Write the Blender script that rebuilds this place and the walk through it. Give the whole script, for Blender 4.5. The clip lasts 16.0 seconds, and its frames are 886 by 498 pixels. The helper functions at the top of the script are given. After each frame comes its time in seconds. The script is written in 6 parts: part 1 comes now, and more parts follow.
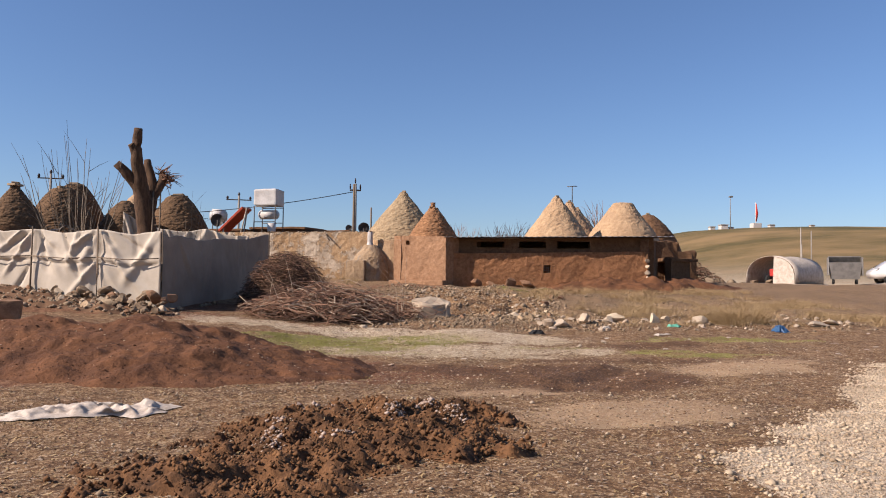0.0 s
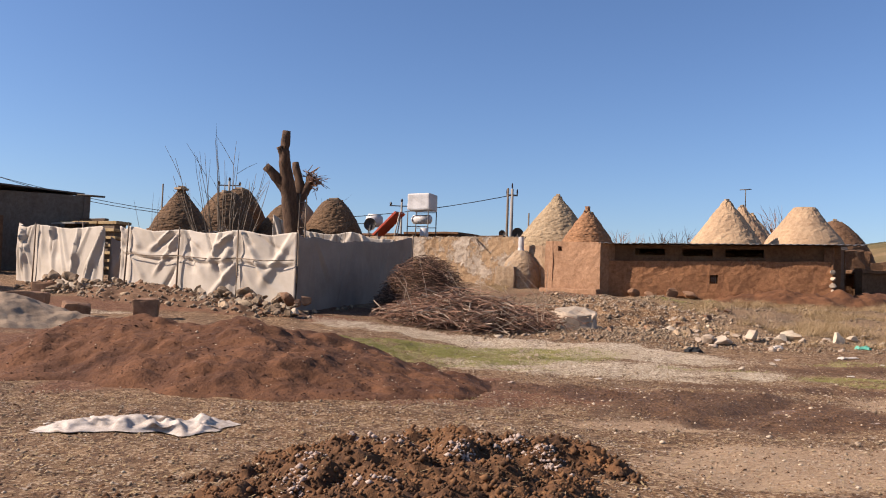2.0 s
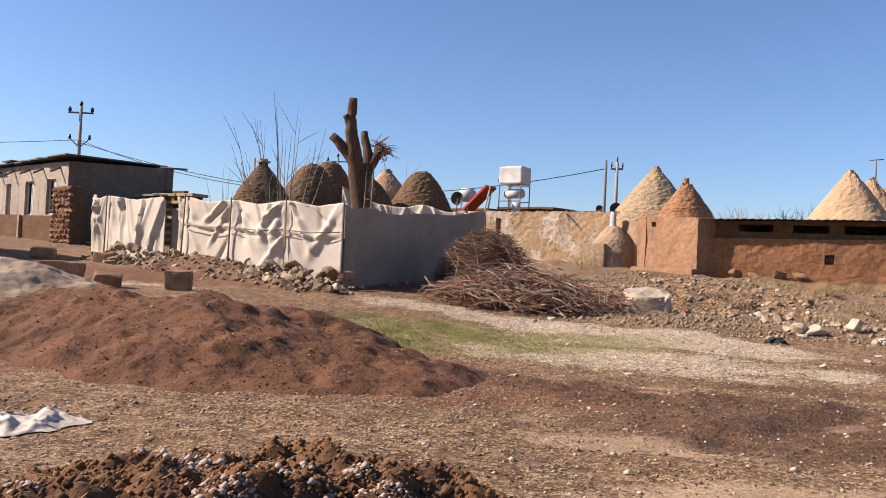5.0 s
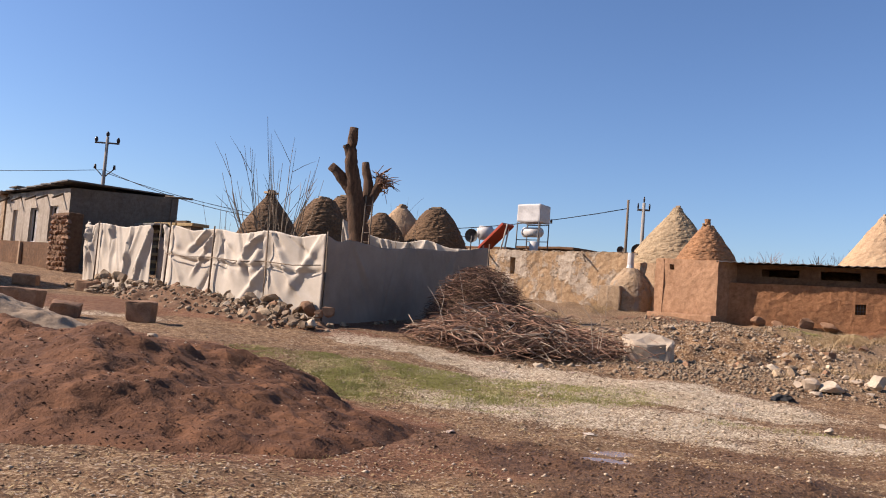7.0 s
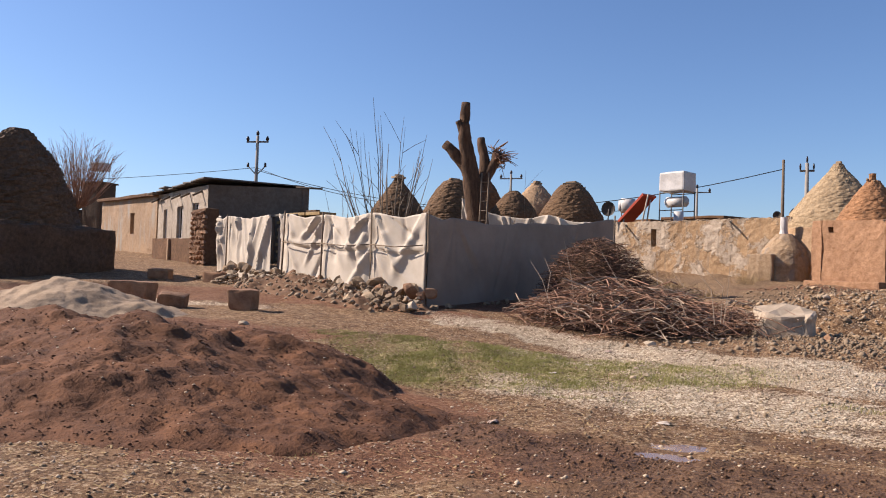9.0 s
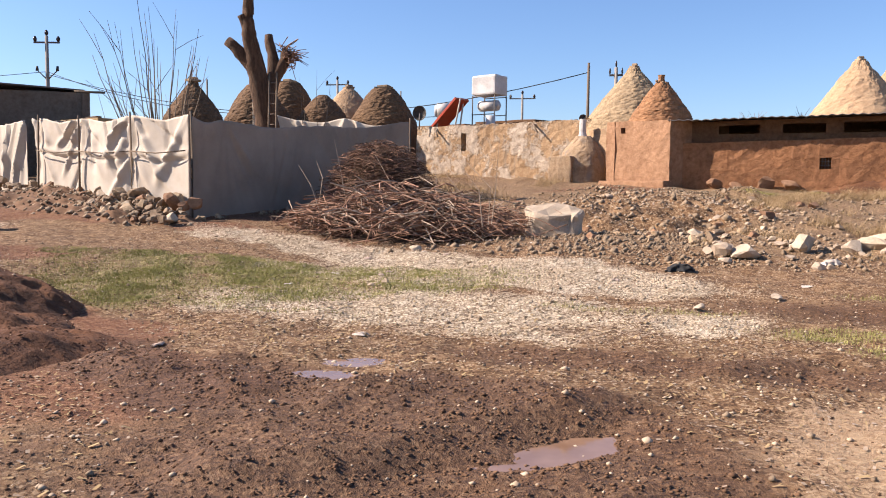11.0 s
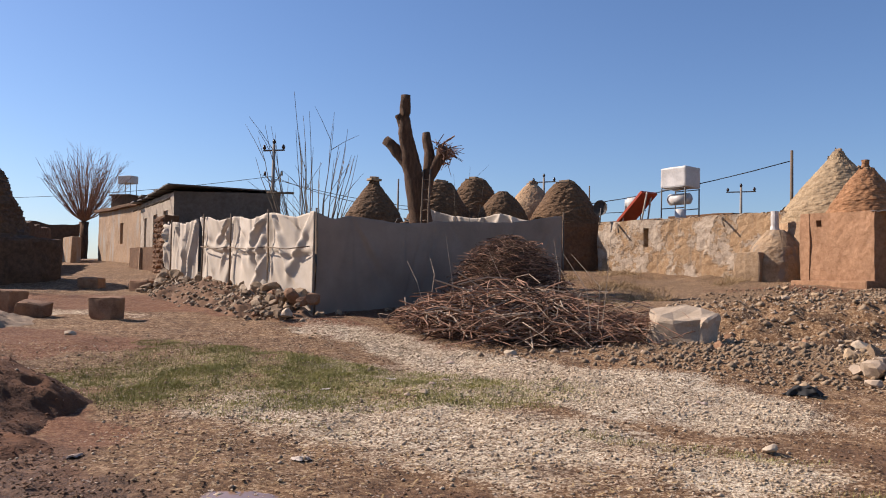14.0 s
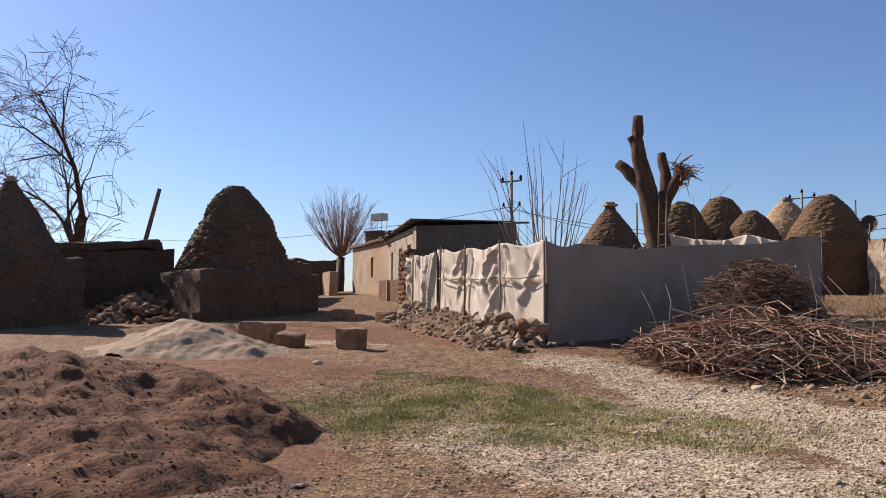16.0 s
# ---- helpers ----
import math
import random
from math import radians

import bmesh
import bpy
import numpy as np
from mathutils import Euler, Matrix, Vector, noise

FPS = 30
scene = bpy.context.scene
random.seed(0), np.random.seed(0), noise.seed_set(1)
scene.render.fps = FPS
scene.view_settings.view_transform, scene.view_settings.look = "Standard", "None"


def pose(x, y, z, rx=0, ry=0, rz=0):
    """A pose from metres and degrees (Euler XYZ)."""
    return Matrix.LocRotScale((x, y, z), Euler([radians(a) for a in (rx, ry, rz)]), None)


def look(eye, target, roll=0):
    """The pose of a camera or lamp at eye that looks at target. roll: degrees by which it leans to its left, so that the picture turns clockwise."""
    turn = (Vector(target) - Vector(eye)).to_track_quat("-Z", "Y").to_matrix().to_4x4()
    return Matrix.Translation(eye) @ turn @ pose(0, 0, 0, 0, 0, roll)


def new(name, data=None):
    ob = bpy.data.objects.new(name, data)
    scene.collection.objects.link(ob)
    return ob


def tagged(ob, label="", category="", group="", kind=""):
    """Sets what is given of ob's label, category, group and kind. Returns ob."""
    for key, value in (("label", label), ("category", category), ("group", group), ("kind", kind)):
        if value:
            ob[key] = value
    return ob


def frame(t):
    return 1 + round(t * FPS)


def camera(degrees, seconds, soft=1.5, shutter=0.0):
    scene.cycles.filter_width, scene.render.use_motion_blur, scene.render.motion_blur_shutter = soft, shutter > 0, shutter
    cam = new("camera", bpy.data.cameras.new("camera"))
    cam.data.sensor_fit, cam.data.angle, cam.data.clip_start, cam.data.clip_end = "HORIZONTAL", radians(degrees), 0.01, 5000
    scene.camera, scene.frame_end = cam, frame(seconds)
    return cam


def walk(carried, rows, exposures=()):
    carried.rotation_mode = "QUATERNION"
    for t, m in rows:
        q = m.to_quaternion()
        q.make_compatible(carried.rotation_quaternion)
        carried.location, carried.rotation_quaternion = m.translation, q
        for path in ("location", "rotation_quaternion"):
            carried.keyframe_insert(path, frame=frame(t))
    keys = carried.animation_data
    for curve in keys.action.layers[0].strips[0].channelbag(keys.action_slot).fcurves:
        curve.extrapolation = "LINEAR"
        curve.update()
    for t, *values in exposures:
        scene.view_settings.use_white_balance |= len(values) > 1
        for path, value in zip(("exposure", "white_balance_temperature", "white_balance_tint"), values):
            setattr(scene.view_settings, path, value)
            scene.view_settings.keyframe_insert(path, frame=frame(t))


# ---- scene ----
cam = camera(58.0, 16.0, 1.0)

PATH = [
    (0, (-1.772, 1.309, 1.409), (-1.654, 3.303, 1.499), 0.7),
    (0.5, (-1.605, 1.668, 1.426), (-1.59, 3.665, 1.531), 1.4),
    (1, (-1.462, 2.146, 1.427), (-1.524, 4.14, 1.581), 1.0),
    (1.5, (-1.282, 2.579, 1.407), (-1.47, 4.566, 1.538), 1.5),
    (2, (-1.089, 2.985, 1.401), (-1.385, 4.96, 1.501), 2.0),
    (2.5, (-0.873, 3.405, 1.401), (-1.222, 5.373, 1.491), 1.0),
    (3, (-0.611, 3.772, 1.416), (-1.067, 5.718, 1.491), 0.3),
    (3.5, (-0.382, 4.183, 1.396), (-0.954, 6.098, 1.453), 0.5),
    (4, (-0.134, 4.57, 1.383), (-0.764, 6.468, 1.378), 1.2),
    (4.5, (0.072, 4.973, 1.405), (-0.557, 6.871, 1.374), 2.2),
    (4.7, (0.158, 5.07, 1.409), (-0.437, 6.98, 1.404), 2.6),
    (6.8, (0.997, 6.778, 1.458), (0.372, 8.674, 1.569), 4.3),
    (7, (1.039, 6.953, 1.45), (0.353, 8.828, 1.576), 4.4),
    (7.5, (1.197, 7.354, 1.442), (0.352, 9.162, 1.57), 3.7),
    (8, (1.412, 7.745, 1.439), (0.4, 9.468, 1.542), 2.2),
    (8.2, (1.49, 7.904, 1.437), (0.444, 9.606, 1.526), 2.3),
    (10.3, (2.362, 9.577, 1.349), (1.405, 11.332, 1.298), 0.1),
    (10.5, (2.462, 9.737, 1.338), (1.591, 11.534, 1.239), 0.3),
    (11, (2.712, 10.076, 1.343), (2.021, 11.947, 1.188), 0.6),
    (11.5, (2.997, 10.489, 1.355), (2.56, 12.437, 1.25), 0.1),
    (12, (3.295, 10.825, 1.368), (2.917, 12.788, 1.308), 0.7),
    (12.5, (3.537, 11.138, 1.363), (3.016, 13.07, 1.348), 1.1),
    (12.7, (3.638, 11.235, 1.386), (3.025, 13.139, 1.389), 1.0),
    (13, (3.753, 11.451, 1.367), (2.963, 13.288, 1.395), 1.2),
    (13.5, (3.957, 11.814, 1.389), (2.918, 13.522, 1.446), 1.4),
    (14, (4.065, 12.165, 1.4), (2.88, 13.774, 1.477), 1.2),
    (14.3, (4.118, 12.353, 1.386), (2.808, 13.861, 1.471), 1.7),
    (14.5, (4.16, 12.47, 1.41), (2.765, 13.899, 1.496), 2.0),
    (15, (4.162, 12.605, 1.439), (2.642, 13.902, 1.532), 2.5),
    (15.5, (4.069, 12.58, 1.439), (2.503, 13.82, 1.552), 1.1),
    (16, (4.031, 12.564, 1.438), (2.424, 13.746, 1.576), 0.4),
]
walk(cam, [(t, look(eye, target, roll)) for t, eye, target, roll in PATH],
     [(0, 0.66, 6050, 18), (1.5, 0.76, 6050, 18), (3.0, 0.84, 6050, 18), (4.5, 1.0, 6050, 18), (7.0, 0.86, 6050, 18), (8.0, 0.81, 6050, 18), (10.5, 1.11, 6050, 18), (11.0, 1.21, 6050, 18), (12.0, 0.96, 6050, 18), (12.5, 0.81, 6050, 18), (13.5, 0.70, 6050, 18), (16.0, 0.70, 6050, 18)])

# ---- world, sun, exposure ----
SUN_EL, SUN_AZ = radians(35), radians(196)
world = bpy.data.worlds.new("world")
scene.world = world
world.use_nodes = True
wn = world.node_tree
sky = wn.nodes.new("ShaderNodeTexSky")
sky.sky_type, sky.sun_disc = "NISHITA", False
sky.sun_elevation, sky.sun_rotation = SUN_EL, math.pi / 2 - SUN_AZ
sky.air_density, sky.dust_density, sky.ozone_density = 1.0, 0.45, 5.0
wn.links.new(sky.outputs[0], wn.nodes["Background"].inputs[0])
wn.nodes["Background"].inputs[1].default_value = 0.071
sun_data = bpy.data.lights.new("sun", "SUN")
sun_data.energy, sun_data.angle, sun_data.color = 5.0, radians(0.6), (1.0, 0.87, 0.70)
sun = new("sun", sun_data)
SUN_DIR = Vector((math.cos(SUN_EL) * math.cos(SUN_AZ), math.cos(SUN_EL) * math.sin(SUN_AZ), math.sin(SUN_EL)))
sun.matrix_world = look(SUN_DIR * 50, (0, 0, 0))

# ---- noise on arrays ----
def vnoise(x, y, size, seed=0):
    """Smooth value noise in -1..1 on arrays."""
    x, y = np.asarray(x, float) / size, np.asarray(y, float) / size
    i, j = np.floor(x).astype(np.int64), np.floor(y).astype(np.int64)
    u, v = x - i, y - j
    u, v = u * u * (3 - 2 * u), v * v * (3 - 2 * v)

    def h(a, b):
        n = (a * 374761393 + b * 668265263 + seed * 974711) & 0xFFFFFFFF
        n = ((n ^ (n >> 13)) * 1274126177) & 0xFFFFFFFF
        return ((n ^ (n >> 16)) & 0xFFFF) / 32767.5 - 1

    return (h(i, j) * (1 - u) + h(i + 1, j) * u) * (1 - v) + (h(i, j + 1) * (1 - u) + h(i + 1, j + 1) * u) * v


def fbm(x, y, size, seed=0, octaves=4):
    return sum(vnoise(x, y, size / 2 ** k, seed + k) * 0.55 ** k for k in range(octaves))


def step(a, b, v):
    v = np.clip((np.asarray(v, float) - a) / (b - a), 0, 1)
    return v * v * (3 - 2 * v)


def blob(x, y, cx, cy, rx, ry, turn=0.0, soft=0.5, seed=5):
    """1 inside an uneven ellipse, falling to 0."""
    c, s = math.cos(turn), math.sin(turn)
    u, v = ((x - cx) * c + (y - cy) * s) / rx, (-(x - cx) * s + (y - cy) * c) / ry
    d = np.sqrt(u * u + v * v) + 0.28 * fbm(x, y, 1.3, seed, 3)
    return 1 - step(1 - soft, 1 + soft * 0.5, d)


# ---- the ground's shape and its kinds of soil ----
def base_height(x, y):
    z = np.interp(y, [0, 17, 22, 25, 37.5, 45, 60, 90], [0, 0, 0.2, 0.42, 1.38, 1.7, 1.75, 1.75])
    z = z + np.interp(x, [-40, -25, -10, -4], [0.75, 0.6, 0.25, 0]) * step(9, 17, y)
    z = z + 7.6 * step(68, 125, y + 0.25 * x) * step(2, 45, x) + 1.2 * vnoise(x, y, 60, 3) * step(75, 120, y)
    return z


PUDDLES = [(1.81, 14.31, 0.60, 0.36, 0.25), (-0.10, 15.55, 0.33, 0.16, 0.3), (0.16, 15.15, 0.38, 0.12, 0.1)]


def soils(x, y):
    road = step(-0.35, 0.55, (x - np.interp(y, [-20, 5, 6.7, 8.2, 11.25, 16.9, 22, 30, 42], [-9, -0.6, 0.75, 1.7, 3.9, 8.3, 14, 20, 26])) + 0.45 * fbm(x, y, 1.2, 11, 3))
    road = road * (1 - step(17, 20, y) * (1 - step(0.3, 1.0, x - 14)))
    back = step(0, 1, 1.6 - np.abs(y - 48.3 + 0.15 * (x - 20))) * step(13, 17, x)
    pale = np.maximum(blob(x, y, -0.2, 20.6, 3.6, 1.5, 0.0, 0.5, 21), 0.85 * blob(x, y, -4.6, 22.6, 4.0, 0.9, -0.3, 0.5, 22))
    pale = np.maximum(pale, 0.8 * blob(x, y, -0.5, 18.0, 3.5, 1.3, 0.1, 0.6, 23))
    pale = np.maximum(pale, 0.7 * blob(x, y, -13.5, 21.2, 2.6, 0.7, 0.5, 0.5, 24))
    pale = np.maximum(pale, 0.8 * blob(x, y, -1.9, 18.4, 1.5, 1.0, 0.1, 0.6, 25))
    pale = pale * (0.6 + 0.4 * step(-0.4, 0.4, fbm(x, y, 0.9, 27, 4)))
    grass = np.maximum(blob(x, y, -4.6, 18.4, 1.9, 2.2, 0.5, 0.8, 31), 0.9 * blob(x, y, -2.9, 20.3, 2.4, 0.7, 0.1, 0.8, 32))
    for k, (cx, cy, rx, ry, a) in enumerate([(3.6, 18.0, 1.1, 0.35, 0.8), (4.8, 17.6, 1.3, 0.4, 0.7), (1.8, 18.7, 1.2, 0.25, 0.5), (6.2, 20.6, 2.2, 0.5, 0.6), (3.9, 36.2, 1.7, 0.7, 1.0), (-2.9, 18.9, 1.2, 0.3, 0.5), (-6.4, 20.2, 1.6, 0.5, 0.6), (-2.4, 13.2, 0.5, 0.3, 0.4), (-3.0, 15.7, 0.8, 0.3, 0.4), (-1.5, 17.5, 1.0, 0.2, 0.5)]):
        grass = np.maximum(grass, a * blob(x, y, cx, cy, rx, ry, 0.1, 0.7, 40 + k))
    grass = np.maximum(grass, 0.85 * blob(x, y, -3.4, 19.0, 2.7, 1.5, 0.1, 0.8, 34))
    grass = np.maximum(grass, 0.7 * blob(x, y, -1.9, 20.0, 2.6, 1.0, 0.1, 0.8, 33)) * (0.42 + 0.58 * step(-0.5, 0.6, fbm(x, y, 0.6, 29, 5)))
    mud = np.maximum(blob(x, y, 1.0, 13.6, 2.3, 1.6, 0.45, 0.4, 51), 0.9 * blob(x, y, -0.9, 14.7, 2.4, 0.9, -0.2, 0.5, 52))
    mud = np.maximum(mud, 0.6 * blob(x, y, 2.4, 16.4, 2.8, 0.6, 0.1, 0.6, 53))
    mud = np.maximum(mud, 0.62 * blob(x, y, 4.2, 19.5, 1.7, 0.8, 0.2, 0.6, 54))
    tan = np.maximum(blob(x, y, 0.9, 10.2, 1.6, 1.0, 0.6, 0.7, 61), blob(x, y, 4.4, 15.2, 2.0, 1.0, 0.7, 0.6, 62))
    tan = np.maximum(tan, 0.8 * blob(x, y, 0.2, 12.2, 1.4, 0.4, 0.2, 0.6, 63))
    red = np.maximum(blob(x, y, -6, 14.8, 5.2, 3.4, -0.1, 0.35, 71), blob(x, y, 8.5, 36.4, 4.2, 2.0, 0.1, 0.4, 72))
    red = np.maximum(red, 0.9 * blob(x, y, -14, 23.6, 9, 2.0, 0.35, 0.4, 73))
    red = np.maximum(red, 0.8 * blob(x, y, -10, 18.5, 3.2, 1.3, 0.4, 0.5, 74))
    red = np.maximum(red, 0.75 * blob(x, y, -6.5, 23.3, 4.5, 0.8, -0.2, 0.5, 75))
    red = np.maximum(red, 0.6 * blob(x, y, -1, 36.5, 3.0, 1.6, 0.0, 0.5, 76))
    dry = step(22.5, 25, y + 0.6 * fbm(x, y, 2, 81, 2)) * (1 - step(40, 60, -x * 3)) * step(-8, -5, x)
    dry = np.maximum(dry, step(60, 75, y))
    return dict(road=np.maximum(road, back), pale=pale, grass=grass, mud=mud * (1 - 0.8 * road), tan=tan, red=red, dry=dry)


def ground_height(x, y):
    """The whole ground, with ruts, clods and puddle hollows."""
    x, y = np.asarray(x, float), np.asarray(y, float)
    s = soils(x, y)
    near = 1 - step(45, 70, np.hypot(x, y - 15))
    calm = 1 - 0.75 * s["road"] - 0.4 * s["tan"] * (1 - s["road"])
    dry_spot = 1.0
    for px, py, rx, ry, a in PUDDLES:
        dry_spot = dry_spot * (1 - np.exp(-(((x - px) / rx) ** 2 + ((y - py) / ry) ** 2) * 0.7))
    z = base_height(x, y) + near * (0.05 * fbm(x, y, 3.0, 91, 3) + calm * 0.026 * fbm(x, y, 0.5, 95, 4))
    z = z + 0.055 * s["mud"] * np.abs(fbm(x, y, 0.38, 97, 4)) * dry_spot - 0.02 * s["mud"]
    z = z + 0.10 * s["dry"] * near * fbm(x, y, 1.4, 99, 3)
    rut = (x - 1.1) * 0.62 - (y - 13.2) * 0.42
    z = z - 0.05 * np.exp(-(rut / 0.16) ** 2) * s["mud"] + 0.05 * np.exp(-((rut + 0.33) / 0.12) ** 2) * s["mud"]
    for px, py, rx, ry, a in PUDDLES:
        z = z - 0.05 * np.exp(-(((x - px) / rx) ** 2 + ((y - py) / ry) ** 2) * 0.9)
    return z


def gz(x, y):
    return float(ground_height(np.array([x]), np.array([y]))[0])


# ---- materials ----
TONE = (0.72, 0.675, 0.63)  # the overall depth of all paints and soils


class Nodes:
    """Short hand for building a node material."""

    def __init__(self, name, rough=0.9, metal=0.0):
        self.mat = bpy.data.materials.new(name)
        self.mat.use_nodes = True
        self.t = self.mat.node_tree
        self.b = self.t.nodes["Principled BSDF"]
        self.b.inputs["Roughness"].default_value, self.b.inputs["Metallic"].default_value = rough, metal
        self.b.inputs["Specular IOR Level"].default_value = 0.3
        self.pos = self.t.nodes.new("ShaderNodeNewGeometry").outputs["Position"]

    def noise(self, scale, detail=4, rough=0.6, stretch=None):
        n = self.t.nodes.new("ShaderNodeTexNoise")
        n.inputs["Scale"].default_value, n.inputs["Detail"].default_value, n.inputs["Roughness"].default_value = scale, detail, rough
        src = self.pos
        if stretch:
            m = self.t.nodes.new("ShaderNodeMapping")
            m.inputs["Scale"].default_value = stretch
            self.t.links.new(src, m.inputs[0])
            src = m.outputs[0]
        self.t.links.new(src, n.inputs["Vector"])
        return n.outputs["Fac"]

    def cells(self, scale, stretch=None, feature="F1"):
        n = self.t.nodes.new("ShaderNodeTexVoronoi")
        n.feature = feature
        n.inputs["Scale"].default_value = scale
        src = self.pos
        if stretch:
            m = self.t.nodes.new("ShaderNodeMapping")
            m.inputs["Scale"].default_value = stretch
            self.t.links.new(src, m.inputs[0])
            src = m.outputs[0]
        self.t.links.new(src, n.inputs["Vector"])
        return n

    def ramp(self, fac, *stops):
        r = self.t.nodes.new("ShaderNodeValToRGB")
        while len(r.color_ramp.elements) < len(stops):
            r.color_ramp.elements.new(0.5)
        for e, (p, c) in zip(r.color_ramp.elements, stops):
            e.position, e.color = p, (c if len(c) == 4 else (*c, 1)) if not isinstance(c, (int, float)) else (c, c, c, 1)
        self.t.links.new(fac, r.inputs[0])
        return r.outputs[0]

    def mix(self, fac, a, b, blend="MIX"):
        m = self.t.nodes.new("ShaderNodeMix")
        m.data_type, m.blend_type = "RGBA", blend
        for k, v in ((0, fac), (6, a), (7, b)):
            if isinstance(v, (int, float)):
                m.inputs[k].default_value = v
            elif isinstance(v, tuple):
                m.inputs[k].default_value = (*v, 1)
            else:
                self.t.links.new(v, m.inputs[k])
        return m.outputs[2]

    def math(self, op, a, b=0.0):
        m = self.t.nodes.new("ShaderNodeMath")
        m.operation, m.use_clamp = op, op in ("ADD", "SUBTRACT", "MULTIPLY")
        for k, v in ((0, a), (1, b)):
            if isinstance(v, (int, float)):
                m.inputs[k].default_value = v
            else:
                self.t.links.new(v, m.inputs[k])
        return m.outputs[0]

    def attr(self, name):
        a = self.t.nodes.new("ShaderNodeAttribute")
        a.attribute_name = name
        return a.outputs["Fac"]

    def each(self):
        return self.t.nodes.new("ShaderNodeObjectInfo").outputs["Random"]

    def colour(self, c):
        self.t.links.new(self.mix(1.0, c, TONE, "MULTIPLY"), self.b.inputs["Base Color"])
        return self

    def bump(self, height, strength=0.5, distance=0.02):
        n = self.t.nodes.new("ShaderNodeBump")
        n.inputs["Strength"].default_value, n.inputs["Distance"].default_value = strength, distance
        self.t.links.new(height, n.inputs["Height"])
        self.t.links.new(n.outputs[0], self.b.inputs["Normal"])
        return self


def plain(name, dark, light, scale=6.0, rough=0.9, bump=0.4, fine=60.0, metal=0.0, dist=0.02, stretch=None, vary=0.0):
    """A worn surface: two colours mixed at two scales, with relief."""
    n = Nodes(name, rough, metal)
    a, b = n.noise(scale, 5, 0.6, stretch), n.noise(fine, 4, 0.65, stretch)
    f = n.math("ADD", n.math("MULTIPLY", a, 0.6), n.math("MULTIPLY", b, 0.4))
    c = n.ramp(f, (0.36, dark), (0.64, light))
    if vary:
        c = n.mix(vary, c, n.ramp(n.each(), (0.0, (0.25, 0.2, 0.17)), (0.5, (0.5, 0.5, 0.5)), (1.0, (0.85, 0.8, 0.72))), "OVERLAY")
    n.colour(c)
    if bump:
        n.bump(f, bump, dist)
    return n.mat


def ground_material():
    n = Nodes("soil", 0.95)
    wide, mid, fine, grain = n.noise(0.7, 4), n.noise(4.5, 6, 0.7), n.noise(28, 4, 0.7), n.noise(110, 3, 0.7)
    small, big = n.cells(52).outputs["Color"], n.cells(21).outputs["Color"]
    bits = n.math("ADD", n.math("MULTIPLY", small, 0.6), n.math("MULTIPLY", big, 0.4))
    rag = n.math("ADD", n.math("MULTIPLY", mid, 0.55), n.math("MULTIPLY", bits, 0.45))
    base = n.ramp(n.math("ADD", n.math("MULTIPLY", mid, 0.45), n.math("MULTIPLY", n.math("ADD", n.math("MULTIPLY", fine, 0.5), n.math("MULTIPLY", bits, 0.5)), 0.55)), (0.37, (0.085, 0.045, 0.021)), (0.5, (0.25, 0.148, 0.074)), (0.64, (0.52, 0.36, 0.20)))
    chip = n.ramp(bits, (0.64, 0.0), (0.70, 1.0))
    base = n.mix(n.math("MULTIPLY", chip, 0.55), base, (0.62, 0.49, 0.33))

    def lay(below, name, dark, light, sharp=0.25, grit=0.4, clean=0.0):
        """One kind of soil over another, breaking up into single crumbs at its edge."""
        f = n.math("MULTIPLY", n.math("SUBTRACT", n.math("ADD", n.attr(name), n.math("MULTIPLY", rag, 0.9)), 0.72 - clean), 1.0 / sharp)
        g = n.math("ADD", n.math("MULTIPLY", fine, 1.0 - grit), n.math("MULTIPLY", bits, grit))
        return n.mix(f, below, n.ramp(g, (0.36, dark), (0.64, light)))

    c = lay(base, "tan", (0.40, 0.265, 0.155), (0.62, 0.46, 0.29), 0.3, 0.4, 0.1)
    c = lay(c, "dry", (0.17, 0.11, 0.06), (0.44, 0.31, 0.185), 0.4, 0.5)
    c = lay(c, "red", (0.145, 0.056, 0.026), (0.31, 0.14, 0.072), 0.4)
    c = lay(c, "pale", (0.34, 0.26, 0.17), (0.99, 0.89, 0.70), 0.4, 0.7, 0.06)
    c = lay(c, "grass", (0.19, 0.18, 0.065), (0.50, 0.46, 0.23), 0.6, 0.5, 0.08)
    c = lay(c, "mud", (0.062, 0.030, 0.015), (0.23, 0.125, 0.062), 0.35, 0.35)
    c = lay(c, "road", (0.48, 0.38, 0.27), (0.95, 0.82, 0.64), 0.3, 0.6)
    c = n.mix(0.4, c, n.ramp(wide, (0.3, (0.33, 0.31, 0.28)), (0.7, (0.68, 0.66, 0.62))), "OVERLAY")
    far = n.ramp(n.noise(0.09, 6, 0.65, (0.5, 1.6, 1)), (0.4, (0.125, 0.105, 0.036)), (0.62, (0.34, 0.235, 0.11)))
    c = n.mix(n.attr("far"), c, far)
    n.colour(c)
    h = n.math("ADD", n.math("MULTIPLY", fine, 0.45), n.math("ADD", n.math("MULTIPLY", bits, 0.35), n.math("MULTIPLY", grain, 0.2)))
    n.bump(h, 1.0, 0.05)
    wet = n.math("SUBTRACT", 0.95, n.math("MULTIPLY", n.attr("mud"), 0.22))
    n.t.links.new(wet, n.b.inputs["Roughness"])
    return n.mat


